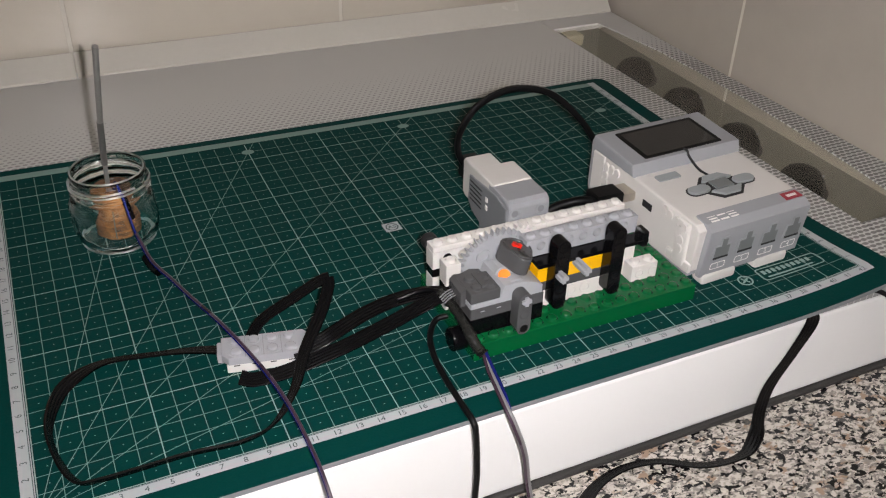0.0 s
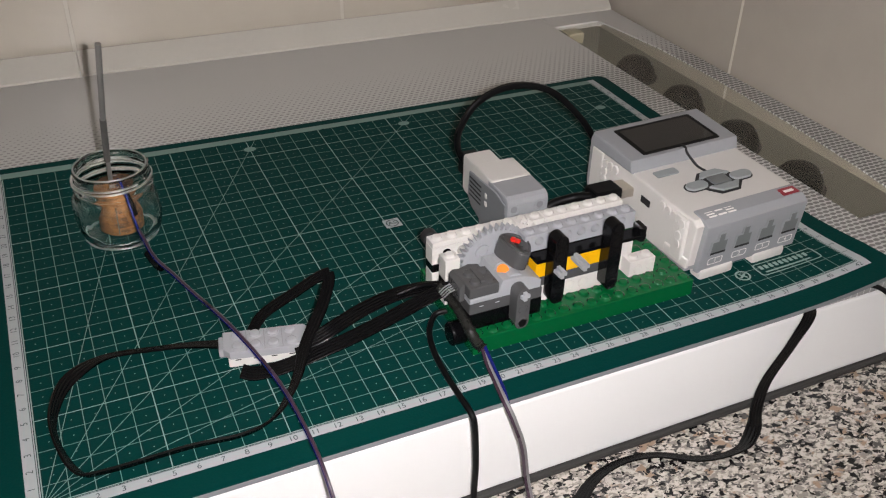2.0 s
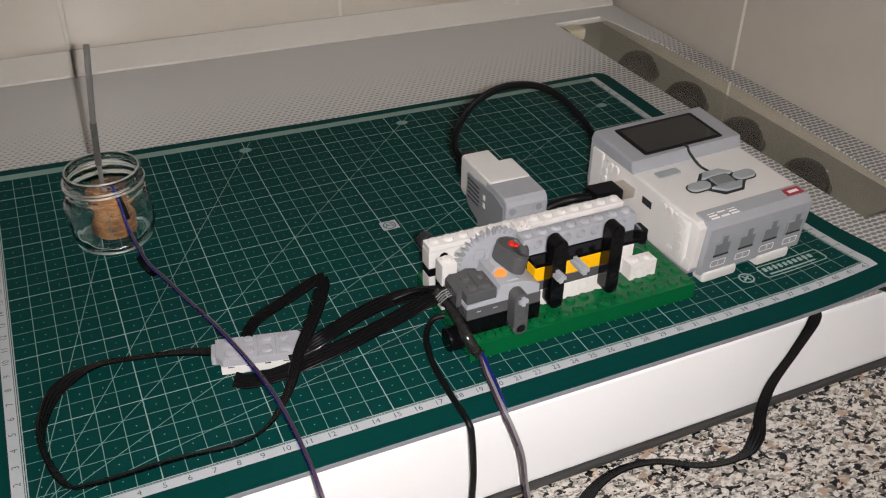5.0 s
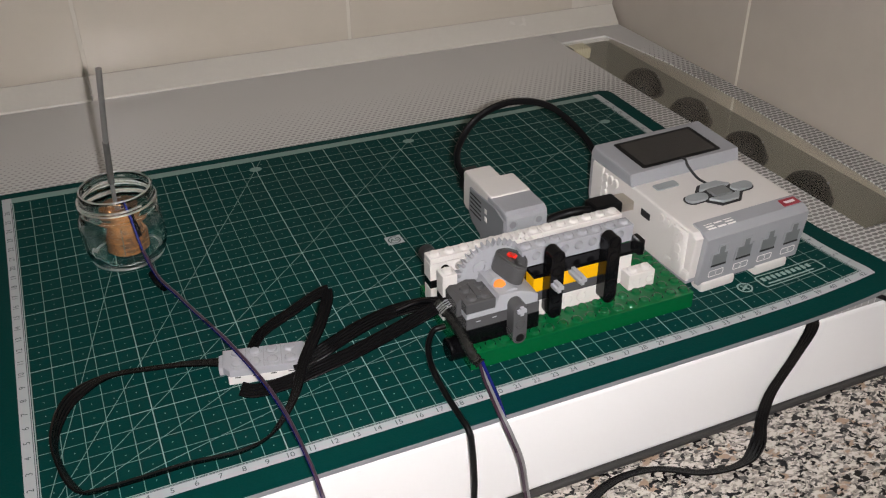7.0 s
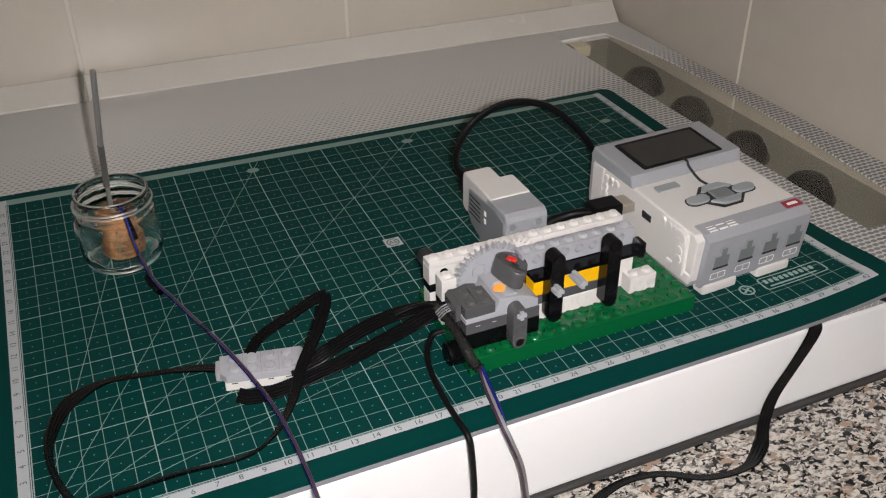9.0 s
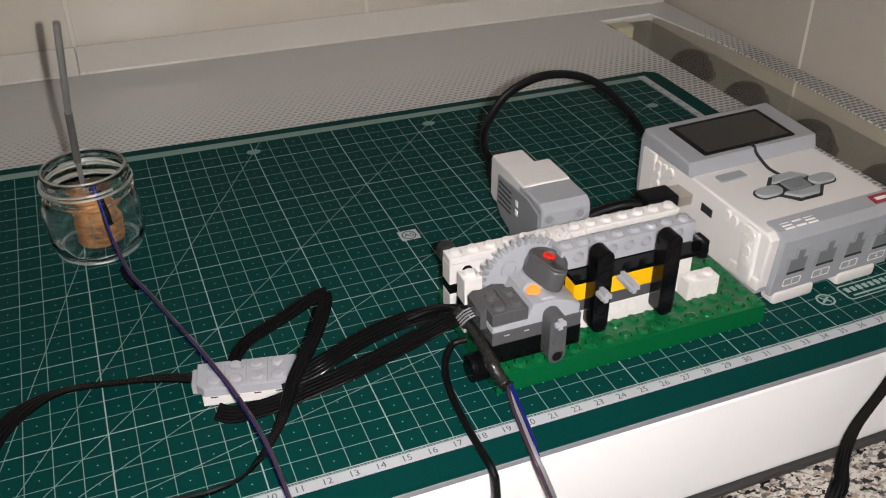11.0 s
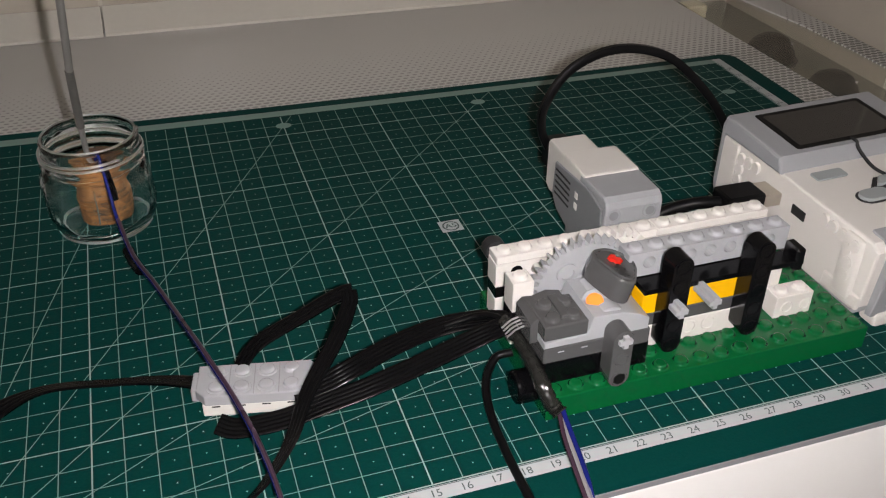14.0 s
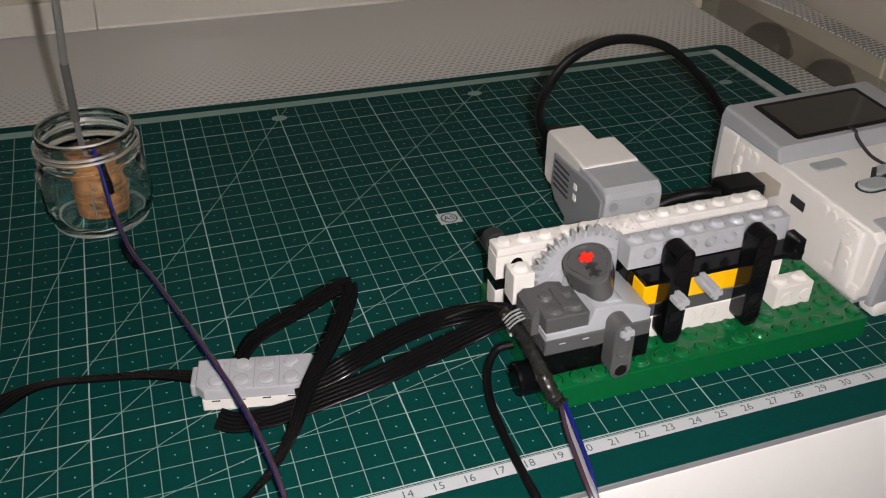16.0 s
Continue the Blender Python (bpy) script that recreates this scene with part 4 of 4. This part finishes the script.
    for y, z in dots:
        p("pin_disc", cyl(bm_new(), (-0.19 if y < 2 else -0.05, y, z - 0.12), (1, 0, 0), 0.26, 0.16, 20, bevel=0.03), M_EVW, shell)
    p("side_slot", box(bm_new(), -0.04, 0.1, 4.5, 5.4, 2.45, 2.85, 0.02), M_EVD, shell, "dark card slot")
    for x0, y0 in ((0.65, -0.1), (4.2, -0.1), (0.65, 9.6), (4.2, 9.6)):
        p("foot", box(bm_new(), x0, x0 + 2.2, y0, y0 + 1.0, 0.0, 0.62, 0.15, 2), M_EVW, shell, "white rounded foot")
    # the top falls a little towards the front
    for ob in e.children_recursive:
        if ob.name.startswith("socket_number"):
            ob.location.z *= 0.93
        else:
            for v in ob.data.vertices:
                v.co.z *= 1 - 0.07 * max(0.0, 1 - v.co.y / (6.5 * CM))
    return e


def build_motor():
    m = thing("motor", "white and grey toy motor lying behind the machine", "motor", (25.6, 10.2, 0))
    x0, x1 = 24.35, 26.85
    side = [(7.75, 1.2), (7.75, 3.8), (7.85, 4.05), (8.1, 4.2), (10.2, 4.2), (10.2, 1.0), (8.2, 0.8)]
    gb = part("gearbox", prism(bm_new(), side, "x", x0, x1, 0.12), M_EVG, m, "grey gearbox end")
    part("top_cover", box(bm_new(), x0 + 0.02, x1 - 0.02, 9.7, 11.9, 2.6, 4.27, 0.12, 2), M_EVW, m, "white top cover")
    tail = [(11.6, 1.9), (11.6, 4.2), (13.3, 4.2), (13.45, 4.0), (13.45, 2.0), (13.1, 1.8)]
    part("tail", prism(bm_new(), tail, "x", x0 + 0.05, x1 - 0.75, 0.12), M_EVW, m, "white tail")
    gs = [(8.0, 0.9), (8.0, 3.7), (9.2, 3.95), (12.4, 3.6), (12.5, 2.0), (12.0, 1.5), (9.8, 0.9)]
    flank = part("flank", prism(bm_new(), gs, "x", x0 - 0.06, x0 + 0.4, 0.08), M_MOTG, m, "darker grey flank with vents")
    for k in range(5):
        part("vent", box(bm_new(), x0 - 0.085, x0 - 0.04, 10.8, 12.2, 2.2 + 0.28 * k, 2.28 + 0.28 * k), M_EVD, flank)
    for z in (2.5, 3.0):
        part("mark", box(bm_new(), x0 - 0.085, x0 - 0.05, 10.05, 10.3, z, z + 0.28), M_LOGOWHITE, flank)
    for cx in (24.72, 26.3):
        socket(gb, cx, 7.745, 3.50, 0.27, M_EVG)
        # darker disc on the face in place of the shade inside the hole
        part("pin_hole_floor", cyl(bm_new(), (cx, 7.74, 3.50), (0, 1, 0), 0.2, 0.03, 20), M_MOTG, gb)
    part("belly", box(bm_new(), x0 + 0.2, x1 - 0.2, 8.3, 11.5, 0.38, 1.5, 0.1), M_MOTG, m)
    part("plug", box(bm_new(), 24.5, 25.6, 13.3, 14.3, 2.6, 3.9, 0.1), M_CABLEMAT, m, "black cable plug")
    m.location = [a + b * CM for a, b in zip(m.location, (0.30, 0.45, -0.38))]
    return m


def build_usb():
    u = thing("usb_plug", "black USB plug with bare metal end beside the control brick", "plug", (30.6, 9.4, 2.2))
    part("grip", box(bm_new(), 29.95, 31.7, 7.75, 9.0, 2.35, 3.2, 0.12, 2), M_CABLEMAT, u)
    part("metal_end", box(bm_new(), 31.7, 32.7, 7.8, 8.95, 2.5, 3.05, 0.03), M_BRASS, u, "bare metal plug end")
    sweep_bm = sweep(bm_new(), [(29.98, 8.4, 2.75), (29.0, 8.7, 2.7), (28.0, 9.2, 2.2), (27.2, 9.3, 1.5), (26.9, 9.2, 0.9)], round_section(0.26), (0, 0, 1))
    part("cord", sweep_bm, M_CABLEMAT, u, smooth=62)
    blk = thing("cable_socket", "black toy cable socket behind the white wall", "socket", (28.4, 8.4, 0))
    part("body", box(bm_new(), 27.0, 30.2, 7.95, 8.9, 0.0, 2.2, 0.12, 2), M_BLACK, blk)
    part("dome", cyl(bm_new(), (28.3, 8.35, 2.3), (0, 0, 1), 0.45, 0.35, 20, bevel=0.08), M_BLACK, blk)


# ---------------------------------------------------------------- jar, cork, probe
JX, JY = 5.85, 19.1


def build_jar():
    jar = thing("glass_jar", "small clear glass jar with rounded shoulders and threaded neck", "jar", (JX, JY, 0))
    prof = [(0, 0.0), (1.55, 0.0), (1.85, 0.12), (2.07, 0.45), (2.16, 1.2), (2.16, 2.4), (2.09, 2.75), (1.93, 2.98), (1.86, 3.08), (1.95, 3.2), (2.02, 3.3), (1.93, 3.42), (1.86, 3.5),
            (1.92, 3.75), (1.95, 3.85), (1.88, 3.95), (1.87, 4.2), (1.90, 4.35), (1.84, 4.45), (1.77, 4.42), (1.76, 4.2), (1.76, 3.3), (1.80, 3.0), (1.97, 2.6), (2.06, 2.3), (2.06, 1.2), (1.98, 0.6), (1.75, 0.36), (0, 0.30)]
    part("body", lathe(bm_new(), [(1.06 * a, 0.97 * b) for a, b in prof], (JX, JY, 0), 96, 0.018), M_GLASS, jar, smooth=100).visible_shadow = False
    coil = [(JX + 2.10 * math.cos(0.35 * k), JY + 2.10 * math.sin(0.35 * k), 3.45 + 0.011 * k) for k in range(34)]
    part("thread", sweep(bm_new(), coil, round_section(0.06, 8), (0, 0, 1), 4), M_RIMGLASS, jar, "raised glass thread", smooth=100).visible_shadow = False
    # rings added over rim and foot to stand in for the bright glints there
    for name, radius, thick, z, label in (("rim", 1.90, 0.048, 4.33, "thick rounded glass rim"), ("foot_ring", 1.93, 0.10, 0.13, "thick glass foot ring added for its bright edge")):
        ring = bm_new()
        tube = [[ring.verts.new((JX + (radius + thick * math.cos(b)) * math.cos(a), JY + (radius + thick * math.cos(b)) * math.sin(a), z + thick * math.sin(b)))
                 for b in [math.pi * 2 * i / 10 for i in range(10)]] for a in [math.pi * 2 * k / 72 for k in range(72)]]
        for k in range(72):
            for i in range(10):
                ring.faces.new((tube[k][i], tube[(k + 1) % 72][i], tube[(k + 1) % 72][(i + 1) % 10], tube[k][(i + 1) % 10]))
        bmesh.ops.recalc_face_normals(ring, faces=ring.faces[:])
        part(name, ring, M_RIMGLASS, jar, label, smooth=100).visible_shadow = False
    cork = thing("cork_stopper", "brown cork stopper standing inside the glass jar", "cork", (JX + 0.1, JY + 0.1, 0.33))
    pts = [(0, 0.0), (1.08, 0.0), (1.14, 0.06), (1.12, 1.2), (1.16, 1.75), (1.14, 1.80), (1.19, 1.88), (1.14, 1.98), (1.20, 2.06), (1.16, 2.6), (1.17, 2.72), (1.10, 2.78), (0, 2.80)]
    part("body", lathe(bm_new(), pts, (JX + 0.1, JY + 0.1, 0.33), 36, 0.012), M_CORK, cork, smooth=50)
    part("printed_mark", box(bm_new(), JX - 0.22, JX - 0.17, JY - 1.08, JY - 1.0, 0.5, 2.0), M_INK, cork)
    rod = thing("steel_probe", "thin steel probe rod standing upright in the cork", "probe", (JX + 0.15, JY - 0.3, 3.1))
    x0, x1, x2 = (5.72, 18.6, 3.1), (5.86, 17.1, 7.75), (6.27, 16.1, 12.25)
    part("rod", sweep(bm_new(), [x1, x2], round_section(0.15, 12), (1, 0, 0), 4), M_METAL, rod, smooth=62)
    part("sleeve", sweep(bm_new(), [(5.74, 17.95, 5.2), x1, (5.87, 17.06, 7.9)], round_section(0.17, 12), (1, 0, 0), 4), M_STEELDARK, rod, "dark steel sleeve", smooth=62)
    part("stem", sweep(bm_new(), [x0, (5.72, 18.3, 3.9), (5.75, 17.9, 5.3)], round_section(0.12, 10), (1, 0, 0), 6), M_METAL, rod, smooth=62)
    part("coil", sweep(bm_new(), [(5.85 + 0.2 * math.sin(k * 1.3), 18.5 - 0.02 * k + 0.18 * math.cos(k * 1.3), 3.1 + 0.09 * k) for k in range(26)], round_section(0.025, 5), (0, 1, 0.3), 4), M_METAL, rod, "fine wire winding")


# ---------------------------------------------------------------- connector block
def build_connector():
    c = thing("cable_connector", "pale grey toy cable connector block with clear studs on the mat", "connector", (8.55, 5.2, 0), -12)
    def p(name, bm, mat_, parent=c, label=""):
        return part(name, bm, mat_, parent, label, at=(0, 0, 0))
    low = p("lower_block", box(bm_new(), 0.05, 3.05, 0.0, 1.55, 0.0, 0.55, 0.04), M_WHITE, label="white lower block")
    mid = p("upper_block", prism(bm_new(), [(-0.15, 0.35), (0.15, 0.0), (3.4, 0.0), (3.75, 0.35), (3.75, 1.3), (3.5, 1.6), (-0.15, 1.6)], "z", 0.50, 0.98, 0.05), M_LGREY2, label="pale grey upper block")
    for i in range(4):
        for j in range(2):
            stud_mesh(mid, M_LGREY2, (0.5 + 0.8 * i, 0.4 + 0.8 * j, 0.97))
            if i < 3:
                p("stud_ring", cyl(bm_new(), (0.5 + 0.8 * i, 0.4 + 0.8 * j, 0.985), (0, 0, 1), 0.33, 0.06, 24, bevel=0.02), M_LGREY2, mid)
    for i in range(4):
        p("slot", box(bm_new(), 0.35 + 0.8 * i, 0.62 + 0.8 * i, -0.02, 0.03, 0.45, 0.50), M_EVD, low)
    for i in range(3):
        p("seam", box(bm_new(), 0.885 + 0.8 * i, 0.915 + 0.8 * i, 0.02, 1.58, 0.975, 0.985), M_MOTG, mid)
    for i in range(3):
        p("contact", cyl(bm_new(), (3.35, 0.55 + 0.25 * i, 1.0), (0, 0, 1), 0.06, 0.08, 10), M_LGREY, mid)
    p("latch", box(bm_new(), 2.95, 3.65, 0.15, 1.35, 0.97, 1.08, 0.04), M_LGREY2, mid)
    p("clip", box(bm_new(), -0.35, 0.0, 0.5, 1.5, 0.25, 0.8, 0.05), M_LGREY2, mid)
    c.scale = (1.04, 1.0, 0.9)
    return c


# ---------------------------------------------------------------- cables
def cable(name, label, points, section, ups, material, per=12, wobble=0.0):
    ob = part(name, sweep(bm_new(), points, section, ups, per, wobble), material, smooth=62)
    return tagged(ob, label, "cable")


def build_cables():
    rib = ribbon_section(0.62, 0.15)
    Z = (0, 0, 1)
    # loop from the connector round over the mat, up to the fold and down behind the connector
    loop = [(8.5, 6.4, 0.55), (7.4, 7.2, 0.25), (5.9, 7.6, 0.22), (3.4, 7.9, 0.25), (1.7, 6.8, 0.34), (0.9, 5.0, 0.36), (0.8, 3.2, 0.34), (1.4, 1.0, 0.3), (2.4, 0.55, 0.32),
            (5.8, 0.55, 0.34), (8.1, 0.35, 0.36), (9.6, 0.85, 0.40), (11.0, 2.4, 0.65), (12.0, 4.0, 1.25), (13.3, 5.5, 1.95), (14.02, 6.5, 2.55), (14.12, 6.9, 2.8)]
    ups = [Z, (0, 0.25, 1), (0, 0.4, 0.9), (0.15, 0.3, 0.9), (0.7, 0, 0.7), (1, 0, 0.4), (1, 0.1, 0.35), (0.5, 0.6, 0.6), (0.1, 0.82, 0.56),
           (0, 0.82, 0.56), (-0.1, 0.8, 0.6), (-0.4, 0.7, 0.7), (-0.6, 0.2, 0.8), (-0.6, -0.3, 0.8), (-0.6, -0.5, 0.8), (-0.6, -0.5, 0.8), (-0.6, -0.5, 0.8)]
    limb = [(14.27, 7.0, 2.75), (13.67, 7.1, 2.55), (12.4, 7.05, 1.98), (10.9, 6.8, 1.45), (10.2, 6.5, 0.95), (10.0, 6.1, 0.7)]
    both = sweep(bm_new(), loop, rib, ups, 12)
    sweep(both, limb, rib, (-0.5, -0.2, 0.83), 10)
    tagged(part("ribbon_cable", both, M_CABLE, smooth=62), "black flat ribbon cable looped over the mat from the connector", "cable")
    wide = ribbon_section(0.76, 0.14, 5)
    cable("ribbon_cable", "black flat ribbon cable between connector and switch unit",
          [(9.0, 4.4, 0.3), (9.6, 4.1, 0.2), (11.0, 3.9, 0.35), (12.6, 3.85, 0.7), (14.2, 3.9, 1.0), (16.2, 4.2, 1.3), (18.0, 4.4, 1.7), (19.3, 4.2, 2.3)],
          wide, [(0, -0.3, 1)] * 8, M_CABLE)
    cable("ribbon_cable", "second black ribbon cable between connector and switch unit",
          [(11.6, 4.7, 0.7), (12.6, 4.6, 0.9), (13.6, 4.7, 1.2), (15.3, 5.3, 1.35), (17.0, 5.6, 1.5), (18.4, 5.3, 1.75), (19.4, 4.4, 2.2)],
          wide, [(0, -0.35, 1)] * 7, M_CABLE)
    bundle = [(17.2, 5.5, 1.6), (18.4, 5.2, 2.0), (19.0, 4.5, 2.15), (19.25, 3.4, 1.95), (19.35, 2.4, 1.6), (19.5, 1.4, 1.0), (19.7, 1.0, 0.75)]
    tape = cable("taped_splice", "shiny black tape wrapped round a wire splice", bundle[2:], round_section(0.25, 14), Z, M_TAPE, 11, 0.2)
    cable("thin_cable", "thin black cable leading from the ribbon to the taped splice", bundle[:4], round_section(0.14), Z, M_CABLE)
    cable("round_cable", "round black cable curving over the mat and down the hob front",
          [(19.3, 4.2, 0.9), (18.7, 4.3, 0.7), (18.1, 3.6, 0.35), (17.75, 2.2, 0.2), (17.62, 0.4, 0.16), (17.6, -1.2, 0.16), (17.65, -2.1, 0.0), (17.72, -2.3, -0.7), (17.9, -2.25, -3.0), (18.0, -2.3, -6.40), (17.9, -5, -6.45), (17, -9, -6.45)],
          round_section(0.15), [(1, 0, 0)] * 12, M_CABLEMAT)
    drop = [(19.7, 1.0, 0.7), (19.5, 0.1, 0.5), (19.3, -1.0, 0.5), (19.15, -2.2, 0.35), (19.35, -2.8, -0.4), (20.0, -2.75, -2.4), (20.5, -2.7, -5.2), (20.5, -4.0, -6.35), (20, -9, -6.35)]
    cable("splice_wire", "purple-brown wire hanging from the splice over the hob front", drop, round_section(0.10), (1, 0, 0), M_PURPLE)
    cable("splice_wire", "grey wire hanging beside the purple-brown one", [(x + 0.10, y - 0.02, z + 0.02) for x, y, z in drop], round_section(0.10), (1, 0, 0), M_GREYWIRE)
    cable("blue_wire", "short bright blue wire beside the splice wires",
          [(19.8, 1.05, 0.85), (19.72, 0.1, 0.62), (19.55, -1.0, 0.58), (19.4, -1.9, 0.45), (19.32, -2.7, -0.3)], round_section(0.09), (1, 0, 0), M_BLUE)
    # probe lead
    lead = [(5.95, 18.6, 3.3), (6.1, 18.1, 3.9), (6.27, 17.3, 3.3), (6.51, 16.0, 1.7), (6.91, 14.27, 0.95), (7.56, 12.24, 0.9), (8.12, 10.2, 1.0), (8.88, 6.82, 1.55), (9.75, 3.6, 1.4), (10.25, 0.9, 1.15), (10.45, -1.9, 0.8), (10.5, -3.6, 0.2), (10.6, -4.6, -1.5), (10.8, -5.5, -6.30), (11.0, -9, -6.40)]
    cable("probe_lead", "dark blue wire from the probe across the mat", lead, round_section(0.075), (1, 0, 0), M_BLUE)
    cable("probe_lead", "purple-brown wire twisted along the blue probe wire", [(x + 0.02, y, z + 0.115) for x, y, z in lead[3:]], round_section(0.075), (1, 0, 0), M_PURPLE)
    cable("lead_sleeve", "short black sleeve on the probe wire", [(6.71, 15.2, 0.75), (6.91, 14.45, 0.55), (7.11, 13.78, 0.6)], round_section(0.24, 10), (1, 0, 0), M_CABLE)
    cable("lead_sleeve", "short black sleeve at the probe end of the wire", [(6.27, 17.93, 3.4), (6.42, 17.26, 2.75), (6.52, 16.78, 2.3)], round_section(0.17, 10), (1, 0, 0), M_CABLE)
    # flat cable from under the mat, down the hob front and over the worktop
    cable("ribbon_cable", "black flat ribbon cable hanging down the hob front onto the worktop",
          [(38.35, 0.4, -0.30), (37.75, -1.2, -0.30), (37.35, -1.95, -0.55), (36.5, -2.05, -2.2), (35.5, -2.0, -4.3), (34.95, -2.3, -5.7), (34.2, -3.1, -6.40), (32.7, -3.9, -6.50), (30.4, -3.7, -6.50), (28.0, -2.5, -6.40), (25.6, -2.3, -6.50), (23.2, -3.5, -6.50), (20, -7, -6.50), (18, -12, -6.50)],
          ribbon_section(0.80, 0.14), [(0, 0, 1), (0, -0.5, 1), (0, -1, 0.4), (0, -1, 0), (0, -1, 0.1), (0, -1, 0.4), (0.3, 0.2, 1), (0, 0.5, 0.85), (0, 0.5, 0.85), (0, 0.5, 0.85), (0, 0.5, 0.85), (0, 0.4, 0.85), Z, Z], M_CABLE)
    cable("corner_cable", "black cable leaving under the mat corner down the hob front",
          [(41.8, -0.6, -0.42), (42.6, -1.5, -0.45), (43.3, -2.0, -1.0), (44.8, -2.1, -2.6), (46.6, -2.2, -5.0), (47.6, -3.0, -6.40), (49, -6, -6.45)], round_section(0.14), (1, 0, 0), M_CABLEMAT)
    cable("motor_cable", "black flat cable arching from the motor to the control brick",
          [(25.0, 14.45, 3.0), (24.4, 14.05, 4.2), (24.33, 13.65, 5.6), (25.37, 13.55, 7.08), (27.45, 13.6, 7.66), (29.93, 13.6, 7.0), (32.02, 13.4, 5.1), (33.2, 13.25, 3.4), (33.6, 12.9, 2.4)],
          ribbon_section(0.36, 0.34, 1), [(0, 1, 0.01)] * 9, M_CABLEMAT)



def build_knobs():
    for i in range(4):
        x, y = 49.55 - 0.12 * i, 31.7 - 6.75 * i
        k = thing("hob_knob", "black round hob control knob under the smoky glass strip", "knob", (x, y, -2.55), group="hob knobs")
        prof = [(0, -2.4), (1.72, -2.4), (1.7, -1.95), (1.45, -1.45), (1.15, -1.05), (0.75, -0.82), (0, -0.74)]
        part("dial", lathe(bm_new(), prof, (x, y, 0), 36), M_KNOB, k, "domed black dial", smooth=40)
        part("pointer", box(bm_new(), x + 0.9, x + 1.05, y - 0.95, y - 0.87, -1.25, -1.1), M_LGREY, k, "small pale pointer mark")
        part("collar", cyl(bm_new(), (x, y, -2.475), (0, 0, 1), 1.95, 0.15, 32), M_GASKET, k)


def build_torch():
    """Lamp of the filming phone: a small lens in a dark rim, both looking along -z."""
    t = tagged(thing("phone_torch", "small round white lamp of the filming phone", "torch"), kind="structure")
    part("lens", cyl(bm_new(), (0, 0, 0), (0, 0, 1), TORCH_R / CM, 0.02, 24), M_TORCH, t, at=(0, 0, 0))
    rim = bm_new()
    r = TORCH_R / CM
    rings = [[rim.verts.new((q * math.cos(2 * math.pi * k / 24), q * math.sin(2 * math.pi * k / 24), z)) for k in range(24)] for q, z in ((r + 0.02, 0.0), (r + 0.1, 0.0), (r + 0.1, 0.1), (0.01, 0.1))]
    for a, b in zip(rings, rings[1:]):
        for k in range(24):
            rim.faces.new((a[k], a[(k + 1) % 24], b[(k + 1) % 24], b[k]))
    part("rim", rim, M_EVD, t, "dark lamp rim", at=(0, 0, 0))
    return t


M_LGREY2 = surface("connector_pale_grey", (0.31, 0.31, 0.33), 0.10, vary=0.04, bump=0.02)
build_room()
build_hob()
build_seal()
build_mat()
build_knobs()
MACHINE, GEAR, CAM_PART = build_machine()
build_switch()
build_control_brick()
build_motor()
build_usb()
build_jar()
build_connector()
build_cables()
TORCH = build_torch()


def motions():
    # the key lights always glow; lifting them out of the case makes each flash
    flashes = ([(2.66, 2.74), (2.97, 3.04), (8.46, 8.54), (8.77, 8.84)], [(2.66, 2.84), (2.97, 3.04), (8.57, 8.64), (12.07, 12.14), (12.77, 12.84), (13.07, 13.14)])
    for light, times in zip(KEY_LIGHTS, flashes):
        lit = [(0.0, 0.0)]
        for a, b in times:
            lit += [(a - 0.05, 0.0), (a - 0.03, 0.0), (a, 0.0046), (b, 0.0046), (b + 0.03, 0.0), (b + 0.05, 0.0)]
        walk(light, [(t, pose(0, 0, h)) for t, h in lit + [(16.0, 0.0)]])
    walk(TORCH, [(t, look(eye, target, roll) @ Matrix.Translation((TORCH_RIGHT, 0, 0)) @ pose(0, 0, 0, 12, -11, 0)) for t, eye, target, roll in PATH])
    gear_at = (AX - MX, 4.95 - MY, AZ)
    rows = [(0.0, 17), (14.35, 17), (14.55, 11), (14.8, -5), (15.0, -16), (15.15, -18), (16.0, -18)]
    walk(GEAR, [(t, pose(*[c * CM for c in gear_at], 0, a, 0)) for t, a in rows])
    walk(CAM_PART, [(t, pose(*[c * CM for c in gear_at], 0, a, 0)) for t, a in rows])


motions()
